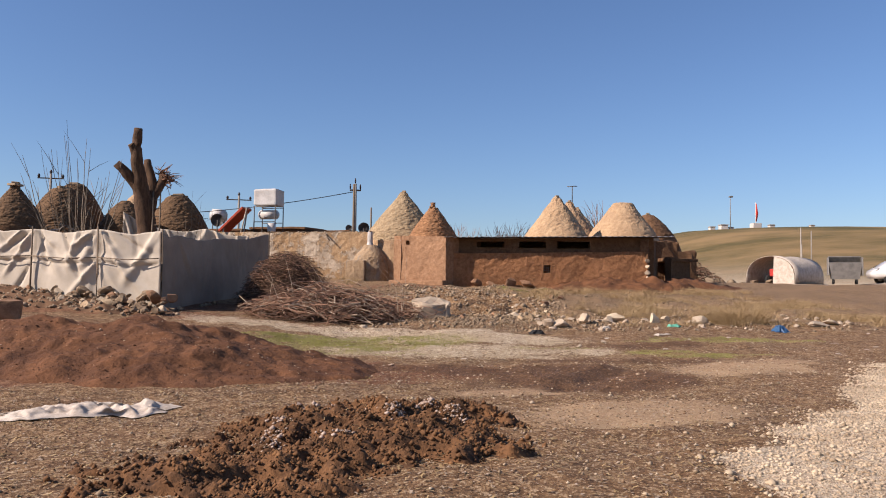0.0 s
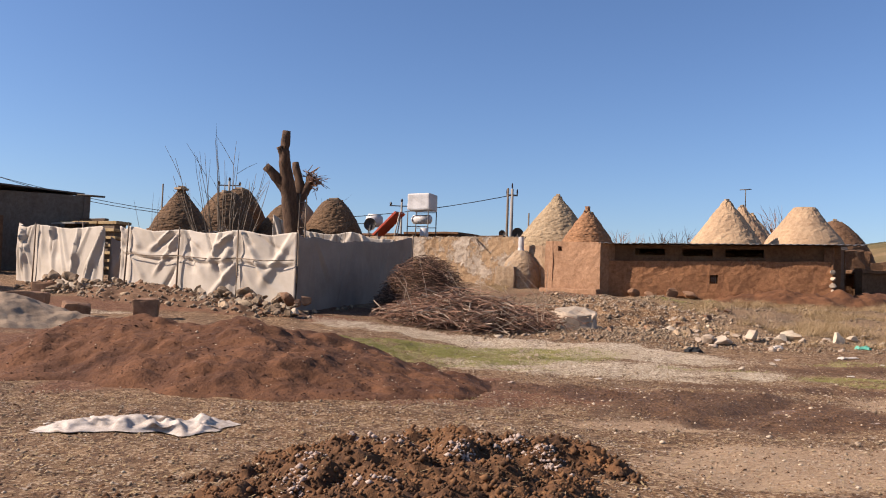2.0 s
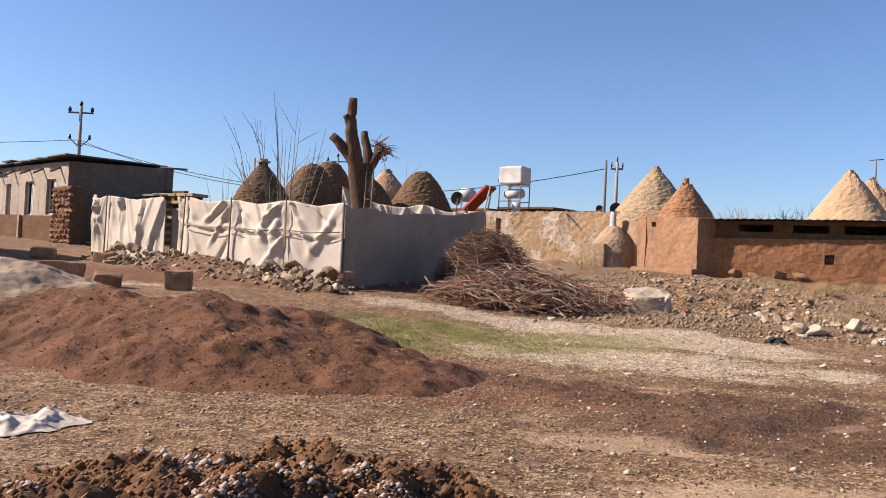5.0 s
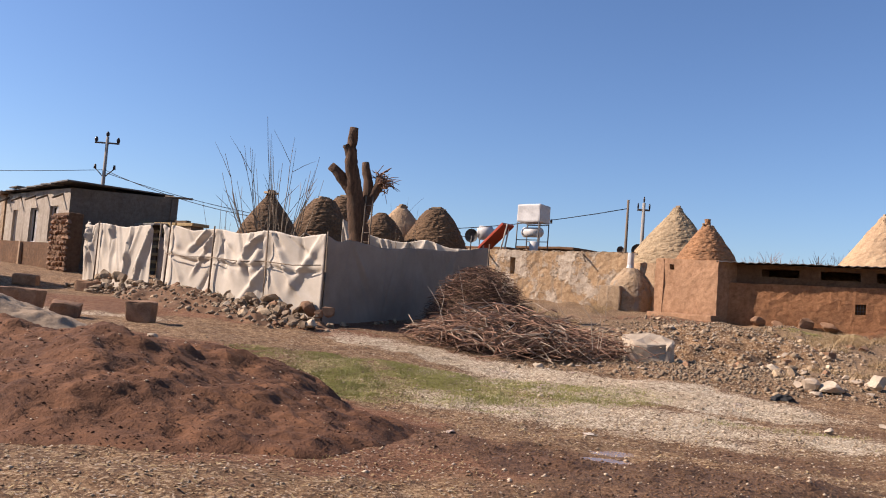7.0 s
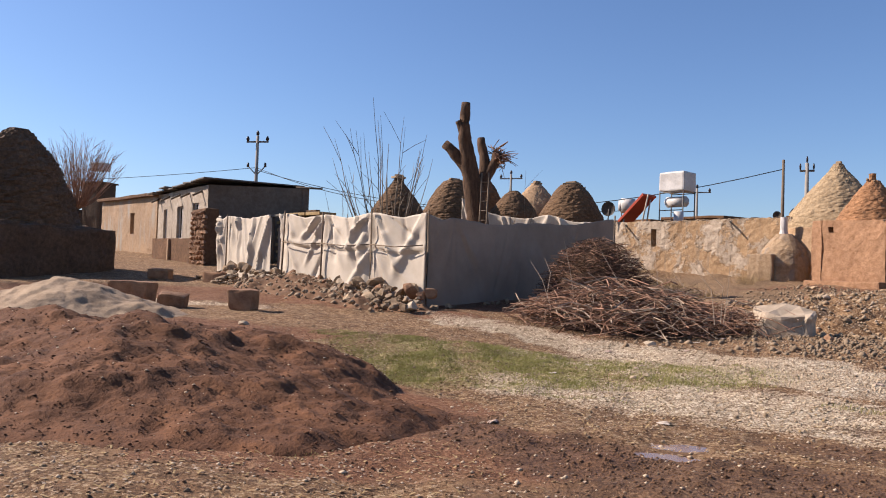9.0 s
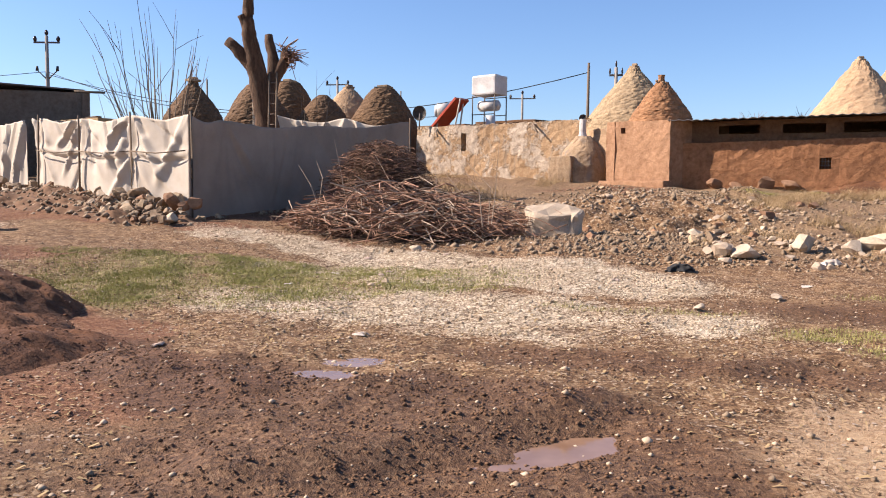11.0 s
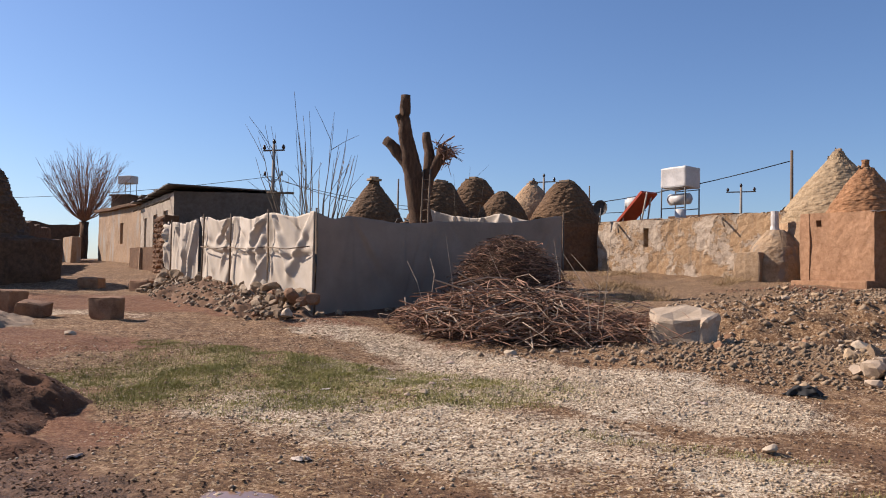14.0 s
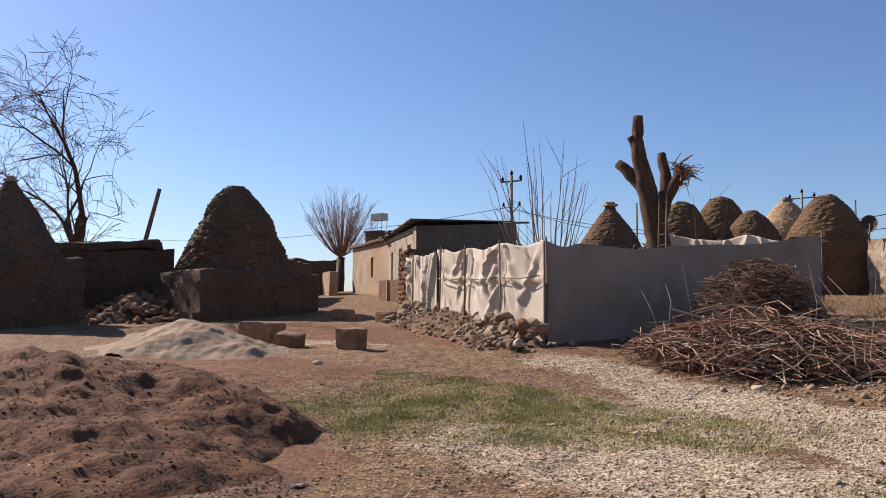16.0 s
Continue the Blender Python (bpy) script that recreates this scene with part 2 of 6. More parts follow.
def peeling_material():
    """Pale lime wash flaking off orange earth, with grey runs down the wall."""
    n = Nodes("peeling_lime_plaster", 0.95)
    b, c = n.noise(6, 5, 0.7), n.noise(40, 4, 0.7)
    f = n.math("ADD", n.math("MULTIPLY", b, 0.55), n.math("MULTIPLY", c, 0.45))
    earth = n.ramp(f, (0.36, (0.30, 0.185, 0.095)), (0.64, (0.58, 0.42, 0.25)))
    lime = n.ramp(f, (0.36, (0.40, 0.34, 0.265)), (0.64, (0.74, 0.67, 0.56)))
    flake = n.ramp(n.noise(0.9, 8, 0.72), (0.47, 0.0), (0.53, 1.0))
    col = n.mix(n.math("MULTIPLY", flake, 0.75), earth, lime)
    run = n.ramp(n.noise(1.3, 5, 0.65, (2.4, 2.4, 0.28)), (0.55, 0.0), (0.68, 1.0))
    col = n.mix(n.math("MULTIPLY", run, 0.6), col, (0.27, 0.22, 0.165))
    n.colour(col)
    n.bump(n.math("ADD", n.math("MULTIPLY", f, 0.6), n.math("MULTIPLY", flake, 0.4)), 0.9, 0.08)
    return n.mat


def clay_material(name, dark, light, course=0.0, stain=None):
    """Mud plaster with straw, cracks and washed stains; course: height of layered rows."""
    n = Nodes(name, 0.95)
    a, b, c = n.noise(1.1, 4), n.noise(7, 5, 0.65), n.noise(45, 4, 0.7)
    f = n.math("ADD", n.math("MULTIPLY", b, 0.6), n.math("MULTIPLY", c, 0.4))
    col = n.ramp(f, (0.36, dark), (0.64, light))
    col = n.mix(0.5, col, n.ramp(a, (0.3, (0.36, 0.35, 0.33)), (0.7, (0.64, 0.63, 0.6))), "OVERLAY")
    if stain:
        s = n.ramp(n.noise(1.2, 4, 0.6, (2.2, 2.2, 0.35)), (0.52, 0.0), (0.66, 1.0))
        col = n.mix(s, col, stain)
    h = f
    if course:
        v = n.cells(1.0, (1 / (course * 2.2), 1 / (course * 2.2), 1 / course))
        gap = n.ramp(v.outputs["Distance"], (0.35, 1.0), (0.8, 0.0))
        col = n.mix(0.35, col, n.ramp(n.noise(9, 2), (0.35, (0.3, 0.3, 0.3)), (0.65, (0.7, 0.7, 0.7))), "OVERLAY")
        h = n.math("ADD", n.math("MULTIPLY", gap, 0.6), n.math("MULTIPLY", f, 0.4))
    n.colour(col)
    n.bump(h, 0.9, 0.06 if course else 0.055)
    return n.mat


SOIL = ground_material()
CLAY_ORANGE = clay_material("orange_mud_plaster", (0.29, 0.16, 0.086), (0.48, 0.30, 0.185))
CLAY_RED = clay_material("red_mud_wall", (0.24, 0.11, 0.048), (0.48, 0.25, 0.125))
# Also used where shade is painted on the red barn's walls.
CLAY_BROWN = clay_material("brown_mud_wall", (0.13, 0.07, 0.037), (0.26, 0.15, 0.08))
CLAY_BEIGE = clay_material("beige_mud_plaster", (0.42, 0.28, 0.165), (0.64, 0.47, 0.30))
CLAY_GREY = clay_material("washed_mud_plaster", (0.29, 0.20, 0.12), (0.54, 0.41, 0.27), stain=(0.33, 0.28, 0.22))
LIME_PEEL = peeling_material()
CLAY_PINK = clay_material("pinkish_plaster", (0.42, 0.29, 0.18), (0.60, 0.44, 0.30), stain=(0.50, 0.45, 0.38))
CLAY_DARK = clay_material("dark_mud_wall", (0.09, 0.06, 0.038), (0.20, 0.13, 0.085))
COURSE_BEIGE = clay_material("beige_course_stone", (0.29, 0.21, 0.125), (0.52, 0.41, 0.265), 0.13)
COURSE_BROWN = clay_material("brown_course_stone", (0.10, 0.06, 0.032), (0.235, 0.145, 0.078), 0.12)
COURSE_RED = clay_material("reddish_course_clay", (0.25, 0.125, 0.06), (0.44, 0.25, 0.13), 0.12)
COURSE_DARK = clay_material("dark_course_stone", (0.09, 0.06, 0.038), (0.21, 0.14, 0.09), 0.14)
# Darker copy of the house render, for walls turned from the sun.
RENDER_SHADE = clay_material("grey_cement_render", (0.17, 0.135, 0.105), (0.28, 0.235, 0.19))
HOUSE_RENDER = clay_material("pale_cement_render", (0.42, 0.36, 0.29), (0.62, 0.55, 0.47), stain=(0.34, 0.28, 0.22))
STONE = plain("rubble_limestone", (0.20, 0.145, 0.09), (0.50, 0.40, 0.28), 3, 0.92, 0.7, 30, vary=0.5)
STONE_PALE = plain("pale_limestone", (0.40, 0.33, 0.24), (0.68, 0.58, 0.45), 3, 0.9, 0.6, 30, vary=0.35)
STONE_RED = plain("reddish_block", (0.22, 0.12, 0.07), (0.40, 0.25, 0.15), 5, 0.92, 0.6, 40, vary=0.3)
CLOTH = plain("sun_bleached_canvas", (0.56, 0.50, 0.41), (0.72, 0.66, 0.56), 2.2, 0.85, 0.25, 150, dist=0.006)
# Same canvas darkened: shade painted in for the fence's far side and torn gap.
CLOTH_SHADE = plain("grey_canvas", (0.30, 0.245, 0.195), (0.44, 0.37, 0.30), 1.2, 0.85, 0.25, 90, dist=0.006)
CLOTH_WHITE = plain("white_plastic_sheet", (0.48, 0.41, 0.34), (0.80, 0.73, 0.64), 5, 0.7, 0.2, 40)
WOOD = plain("weathered_pole_wood", (0.13, 0.095, 0.065), (0.30, 0.235, 0.17), 6, 0.9, 0.5, 60, stretch=(3, 3, 0.4))
BARK = plain("mulberry_bark", (0.06, 0.035, 0.021), (0.19, 0.115, 0.07), 5, 0.95, 0.9, 40, stretch=(2.5, 2.5, 0.6), dist=0.04)
CUT = plain("sawn_wood", (0.30, 0.19, 0.10), (0.46, 0.32, 0.19), 12, 0.85, 0.2)
TWIG = plain("dry_twig", (0.22, 0.115, 0.072), (0.52, 0.33, 0.225), 3, 0.9, 0.0, 20)
TWIG_PALE = plain("bleached_twig", (0.36, 0.28, 0.20), (0.58, 0.48, 0.37), 3, 0.9, 0.0, 20)
TWIG_DARK = plain("dark_twig", (0.07, 0.04, 0.025), (0.17, 0.10, 0.062), 3, 0.9, 0.0, 20)
WHIP = plain("live_shoot", (0.17, 0.13, 0.09), (0.30, 0.24, 0.17), 3, 0.8, 0.0, 20)
STRAW = plain("straw", (0.33, 0.23, 0.10), (0.62, 0.47, 0.25), 4, 0.9, 0.0, 30)
DRYGRASS = plain("dry_grass", (0.34, 0.24, 0.12), (0.64, 0.48, 0.27), 2, 0.9, 0.0, 20)
GREEN = plain("fresh_grass", (0.24, 0.25, 0.06), (0.50, 0.47, 0.17), 2, 0.8, 0.0, 20)
MANURE = plain("manure", (0.05, 0.025, 0.012), (0.25, 0.125, 0.052), 3.2, 0.97, 0.9, 26, dist=0.05)
REDSOIL = plain("red_earth", (0.085, 0.036, 0.016), (0.235, 0.108, 0.048), 1.6, 0.97, 1.0, 24, dist=0.05)
REDCLOD = plain("red_clod", (0.062, 0.026, 0.012), (0.175, 0.08, 0.036), 3.0, 0.97, 0.0, 24)
MANURE_CLOD = plain("manure_clod", (0.06, 0.03, 0.014), (0.30, 0.155, 0.066), 3.2, 0.97, 0.0, 26)
GREYSOIL = plain("grey_sand", (0.29, 0.21, 0.14), (0.50, 0.39, 0.27), 2.0, 0.97, 0.7, 26, dist=0.04)
PEBBLE = plain("gravel_stone", (0.38, 0.29, 0.19), (0.82, 0.69, 0.51), 2.0, 0.9, 0.0, 9)
CLOD = plain("soil_clod", (0.10, 0.054, 0.029), (0.27, 0.158, 0.088), 2.0, 0.97, 0.1, 20)
WOOL = plain("dirty_wool", (0.34, 0.25, 0.20), (0.68, 0.56, 0.47), 8, 0.95, 0.5, 60)
METAL = plain("galvanised_sheet", (0.26, 0.26, 0.25), (0.50, 0.49, 0.47), 3, 0.5, 0.1, 40, metal=0.6)
STEEL = plain("painted_steel", (0.10, 0.09, 0.08), (0.20, 0.18, 0.16), 5, 0.6, 0.1)
TANKWHITE = plain("white_tank", (0.56, 0.55, 0.53), (0.80, 0.79, 0.77), 1.6, 0.5, 0.1, 12)
PANEL_RED = plain("red_panel", (0.42, 0.05, 0.02), (0.58, 0.09, 0.035), 3, 0.5, 0.1)
CONCRETE = plain("pole_concrete", (0.30, 0.28, 0.25), (0.44, 0.41, 0.37), 3, 0.9, 0.3)
DARKHOLE = plain("unlit_interior", (0.015, 0.012, 0.010), (0.03, 0.024, 0.02), 3, 0.95, 0.0)
WHITEPAINT = plain("white_paint", (0.66, 0.64, 0.61), (0.80, 0.78, 0.75), 4, 0.6, 0.1)
CARPAINT = plain("white_car_paint", (0.72, 0.72, 0.72), (0.80, 0.80, 0.80), 4, 0.25, 0.0)
RUBBER = plain("black_rubber", (0.015, 0.015, 0.015), (0.03, 0.03, 0.03), 20, 0.8, 0.1)
GLASSDARK = plain("tinted_glass", (0.012, 0.014, 0.016), (0.02, 0.022, 0.025), 4, 0.08, 0.0)
BAG_GREEN = plain("green_plastic_bag", (0.10, 0.42, 0.30), (0.22, 0.58, 0.44), 9, 0.45, 0.2)
BAG_BLUE = plain("blue_plastic_bag", (0.03, 0.08, 0.20), (0.06, 0.16, 0.32), 9, 0.45, 0.2)
INSUL = plain("brown_insulator", (0.03, 0.02, 0.018), (0.06, 0.04, 0.035), 9, 0.3, 0.0)
RED_CLOTH = plain("red_cloth", (0.42, 0.03, 0.03), (0.60, 0.07, 0.05), 5, 0.8, 0.1)


def water_material():
    n = Nodes("muddy_water", 0.12)
    n.b.inputs["Specular IOR Level"].default_value = 0.6
    n.colour(n.ramp(n.noise(3, 3), (0.35, (0.27, 0.165, 0.105)), (0.65, (0.36, 0.23, 0.155))))
    n.bump(n.noise(9, 2), 0.05, 0.01)
    return n.mat


WATER = water_material()

# ---- mesh helpers ----
def finish(bm, name, mat, smooth=False, parent=None):
    me = bpy.data.meshes.new(name)
    bm.normal_update()
    bm.to_mesh(me)
    bm.free()
    for m in mat if isinstance(mat, (list, tuple)) else [mat]:
        me.materials.append(m)
    if smooth:
        me.polygons.foreach_set("use_smooth", [True] * len(me.polygons))
    ob = new(name, me)
    if parent:
        ob.parent = parent
    return ob


def from_arrays(name, verts, faces, mat, smooth=False, parent=None):
    me = bpy.data.meshes.new(name)
    if isinstance(faces, np.ndarray):
        side = faces.shape[1]
        me.vertices.add(len(verts))
        me.vertices.foreach_set("co", np.asarray(verts, dtype=np.float32).ravel())
        me.loops.add(faces.size)
        me.loops.foreach_set("vertex_index", faces.astype(np.int32).ravel())
        me.polygons.add(len(faces))
        me.polygons.foreach_set("loop_start", np.arange(0, faces.size, side, dtype=np.int32))
        me.update(calc_edges=True)
    else:
        me.from_pydata([tuple(v) for v in verts], [], [tuple(f) for f in faces])
    me.materials.append(mat)
    if smooth:
        me.polygons.foreach_set("use_smooth", [True] * len(me.polygons))
    ob = new(name, me)
    if parent:
        ob.parent = parent
    return ob


def group_at(name, m=None):
    ob = new(name)
    ob.empty_display_size = 0.2
    if m is not None:
        ob.matrix_basis = m
    return ob


def add_box(bm, m, sx, sy, sz, bevel=0.0, rough=0.0, cuts=0, mat=0):
    """A box standing on z = 0 of the pose m, with bevelled and uneven sides."""
    part = bmesh.new()
    bmesh.ops.create_cube(part, size=1)
    bmesh.ops.scale(part, vec=(sx, sy, sz), verts=part.verts)
    bmesh.ops.translate(part, vec=(0, 0, sz / 2), verts=part.verts)
    if bevel:
        bmesh.ops.bevel(part, geom=part.edges[:], offset=bevel, segments=2, affect="EDGES", profile=0.6)
    if cuts:
        for _ in range(cuts):
            long = [e for e in part.edges if e.calc_length() > 0.32]
            if not long:
                break
            bmesh.ops.subdivide_edges(part, edges=long, cuts=1, use_grid_fill=True)
    if rough:
        for v in part.verts:
            w = m @ v.co
            v.co += Vector((noise.noise(w * 1.3), noise.noise(w * 1.3 + Vector((9, 0, 0))), noise.noise(w * 1.3 + Vector((0, 9, 0))))) * rough
            v.co += Vector((noise.noise(w * 5), noise.noise(w * 5 + Vector((9, 0, 0))), 0.6 * noise.noise(w * 5 + Vector((0, 9, 0))))) * rough * 0.5
    bmesh.ops.transform(part, matrix=m, verts=part.verts)
    for f in part.faces:
        f.material_index = mat
    me = bpy.data.meshes.new("part")
    part.to_mesh(me)
    part.free()
    bm.from_mesh(me)
    bpy.data.meshes.remove(me)


def box(name, m, sx, sy, sz, mat, bevel=0.02, rough=0.0, cuts=0, parent=None):
    bm = bmesh.new()
    add_box(bm, m, sx, sy, sz, bevel, rough, cuts)
    return finish(bm, name, mat, False, parent)


def add_tube(bm, pts, radii, sides=6, cap=True):
    """A tapering tube along points."""
    rings = []
    for k, p in enumerate(pts):
        p = Vector(p)
        way = Vector(pts[min(k + 1, len(pts) - 1)]) - Vector(pts[max(k - 1, 0)])
        q = way.to_track_quat("Z", "Y")
        rings.append([bm.verts.new(p + q @ Vector((math.cos(a) * radii[k], math.sin(a) * radii[k], 0))) for a in (2 * math.pi * i / sides for i in range(sides))])
    for a, b in zip(rings, rings[1:]):
        for i in range(sides):
            bm.faces.new((a[i], a[(i + 1) % sides], b[(i + 1) % sides], b[i]))
    if cap:
        bm.faces.new(rings[-1])
        bm.faces.new(rings[0][::-1])


def tube(name, pts, radii, mat, sides=6, parent=None, smooth=True):
    bm = bmesh.new()
    add_tube(bm, pts, radii, sides)
    return finish(bm, name, mat, smooth, parent)


def turned(name, centre, profile, mat, sides=48, rough=0.05, rows=0.11, seed=0, squash=1.0, parent=None, ledge=0.0):
    """A solid of revolution with an uneven skin: profile is (height, radius) from the bottom up."""
    rng = random.Random(seed)
    hs, rs = [p[0] for p in profile], [p[1] for p in profile]
    count = max(4, int((hs[-1] - hs[0]) / rows))
    bm = bmesh.new()
    rings = []
    for k in range(count + 1):
        for half in (0, 1) if ledge and 0 < k < count else (0,):
            z = hs[0] + (hs[-1] - hs[0]) * k / count
            r = float(np.interp(z, hs, rs)) - (ledge if half else 0)
            ring = []
            for i in range(sides):
                a = 2 * math.pi * i / sides
                p = Vector((math.cos(a), math.sin(a) * squash, 0))
                d = rough * noise.noise(Vector((p.x * 1.5 + seed, p.y * 1.5, z * 1.2))) + 0.5 * rough * noise.noise(Vector((p.x * r * 5, p.y * r * 5 + seed, z * 6)))
                d += rng.uniform(-0.2, 0.2) * rough
                q = p * max(0.02, r + d)
                ring.append(bm.verts.new((centre[0] + q.x, centre[1] + q.y, centre[2] + z + rng.uniform(-0.12, 0.12) * rough + (0.004 if half else 0))))
            rings.append(ring)
    for a, b in zip(rings, rings[1:]):
        for i in range(sides):
            bm.faces.new((a[i], a[(i + 1) % sides], b[(i + 1) % sides], b[i]))
    bm.faces.new(rings[-1])
    return finish(bm, name, mat, False, parent)


def wall_run(name, a, b, thick, base, top, mat, rough=0.05, holes=(), parent=None, wear=0.08, drop=0.5):
    """A wall from a to b; holes are (from, to, bottom, top) along it and open right through. base and top: heights at its two ends."""
    a, b = Vector((*a, 0)), Vector((*b, 0))
    way = (b - a).normalized()
    side = Vector((-way.y, way.x, 0))
    length = (b - a).length
    us = sorted(set(np.round(np.concatenate([np.arange(0, length, 0.22), [length], *[[h[0], h[1]] for h in holes]]), 4)))
    lo, hi = min(base) - drop, max(top)
    vs = sorted(set(np.round(np.concatenate([np.linspace(0, 1, max(3, int((hi - lo) / 0.2)))], axis=0), 4)))
    zof = lambda u, v: (base[0] + (base[1] - base[0]) * u / length - drop) * (1 - v) + (top[0] + (top[1] - top[0]) * u / length + wear * noise.noise(Vector((u * 0.9, a.x, 3)))) * v
    for h in holes:
        mid = (h[0] + h[1]) / 2
        for zz in (h[2], h[3]):
            z0, z1 = zof(mid, 0), zof(mid, 1)
            vs.append(round((zz - z0) / (z1 - z0), 4))
    vs = sorted(set(vs))
    bm = bmesh.new()
    grid = {}
    for s in (0, 1):
        for i, u in enumerate(us):
            for j, v in enumerate(vs):
                z = zof(u, v)
                w = a + way * u + side * (thick * s)
                n = noise.noise(Vector((w.x * 1.1, w.y * 1.1, z * 1.1))) + 0.6 * noise.noise(Vector((w.x * 4, w.y * 4, z * 4)))
                w = w + side * (n * rough) * (1 if s else 1)
                grid[s, i, j] = bm.verts.new((w.x, w.y, z))

    def solid(i, j):
        if not (0 <= i < len(us) - 1 and 0 <= j < len(vs) - 1):
            return False
        u, z = (us[i] + us[i + 1]) / 2, zof((us[i] + us[i + 1]) / 2, (vs[j] + vs[j + 1]) / 2)
        return not any(h[0] < u < h[1] and h[2] < z < h[3] for h in holes)

    for i in range(len(us) - 1):
        for j in range(len(vs) - 1):
            if not solid(i, j):
                continue
            bm.faces.new((grid[0, i, j], grid[0, i + 1, j], grid[0, i + 1, j + 1], grid[0, i, j + 1]))
            bm.faces.new((grid[1, i, j], grid[1, i, j + 1], grid[1, i + 1, j + 1], grid[1, i + 1, j]))
            for di, dj, e, f in ((-1, 0, (i, j), (i, j + 1)), (1, 0, (i + 1, j + 1), (i + 1, j)), (0, -1, (i + 1, j), (i, j)), (0, 1, (i, j + 1), (i + 1, j + 1))):
                if not solid(i + di, j + dj):
                    bm.faces.new((grid[0, *e], grid[0, *f], grid[1, *f], grid[1, *e]))
    return finish(bm, name, mat, False, parent)


def heap(name, cx, cy, rx, ry, height, mat, turn=0.0, seed=0, res=0.09, rough=0.08, peak=1.0, lumps=0.5):
    """An earth heap draped on the ground."""
    n = int(2.3 * max(rx, ry) / res)
    u, v = np.meshgrid(np.linspace(-1.15, 1.15, n), np.linspace(-1.15, 1.15, n), indexing="ij")
    x = cx + (u * rx) * math.cos(turn) - (v * ry) * math.sin(turn)
    y = cy + (u * rx) * math.sin(turn) + (v * ry) * math.cos(turn)
    d = np.maximum(np.sqrt(u * u + v * v) + 0.16 * fbm(x, y, 1.6, seed, 3), 0)
    shape = np.clip(1 - d ** 1.15, -0.12, 1) ** 1 if peak == 1 else np.sign(1 - d) * np.abs(np.clip(1 - d, -0.1, 1)) ** peak
    z = ground_height(x, y) + height * shape + rough * fbm(x, y, 0.7, seed + 7, 4) * step(-0.05, 0.3, shape) + rough * lumps * fbm(x, y, 0.2, seed + 3, 3) * step(-0.05, 0.25, shape) - 0.03
    verts = np.stack([x, y, z], -1).reshape(-1, 3)
    keep = (shape > -0.09)
    faces = [(i * n + j, (i + 1) * n + j, (i + 1) * n + j + 1, i * n + j + 1) for i in range(n - 1) for j in range(n - 1) if keep[i, j] or keep[i + 1, j + 1]]
    used = sorted({k for f in faces for k in f})
    ren = {k: q for q, k in enumerate(used)}
    return from_arrays(name, verts[used], [[ren[k] for k in f] for f in faces], mat, True)


ROCKS = []
for k in range(10):
    bm = bmesh.new()
    bmesh.ops.create_icosphere(bm, subdivisions=2, radius=0.5)
    rr = random.Random(k)
    flat = [(Vector((rr.uniform(-1, 1), rr.uniform(-1, 1), rr.uniform(-1, 1))).normalized(), rr.uniform(0.2, 0.38)) for _ in range(9)]
    for v in bm.verts:
        for nn, dd in flat:
            over = v.co.dot(nn) - dd
            if over > 0:
                v.co -= nn * over
        v.co *= 1 + 0.12 * noise.noise(v.co * 4 + Vector((k * 3, 0, 0)))
        v.co.z *= 0.75
    me = bpy.data.meshes.new("stone")
    bm.to_mesh(me)
    bm.free()
    ROCKS.append(me)


def rock(name, x, y, size, mat, label, group="", category="stone", tall=1.0, sink=0.12, z=None, kind_of=None, rng=random):
    src = ROCKS[rng.randrange(len(ROCKS)) if kind_of is None else kind_of]
    key = src.name + mat.name
    me = bpy.data.meshes.get(key)
    if me is None:
        me = src.copy()
        me.name = key
        me.materials.append(mat)
    ob = new(name, me)
    s = (size * rng.uniform(0.85, 1.2), size * rng.uniform(0.75, 1.05), size * tall * rng.uniform(0.8, 1.1))
    ob.matrix_basis = Matrix.LocRotScale((x, y, (gz(x, y) if z is None else z) + s[2] * (0.32 - sink)), Euler((rng.uniform(-0.3, 0.3), rng.uniform(-0.3, 0.3), rng.uniform(0, 6.28))), s)
    return tagged(ob, label, category, group)


def rock_field(name, label, specs, mat, rng):
    """Many small stones joined into one mesh; specs are (x, y, size, z or None)."""
    verts, faces = [], []
    for x, y, size, z in specs:
        src = ROCKS[rng.randrange(len(ROCKS))]
        m = Matrix.LocRotScale((x, y, (gz(x, y) if z is None else z) + size * 0.15), Euler((rng.uniform(-0.4, 0.4), rng.uniform(-0.4, 0.4), rng.uniform(0, 6.28))), (size * rng.uniform(0.85, 1.2), size, size * rng.uniform(0.7, 1.0)))
        k = len(verts)
        verts += [m @ v.co for v in src.vertices]
        faces += [[k + i for i in p.vertices] for p in src.polygons]
    return tagged(from_arrays(name, verts, faces, mat), label, "rubble", kind="stuff")


# ---- ground ----
def spread(fine_from, fine_to, cell, ends, grow=1.12):
    out = list(np.arange(fine_from, fine_to + cell / 2, cell))
    for sign in (-1, 1):
        s, p = cell, (fine_from if sign < 0 else fine_to)
        while abs(p) < ends:
            s *= grow
            p += sign * s
            out.append(p)
    return np.array(sorted(out))


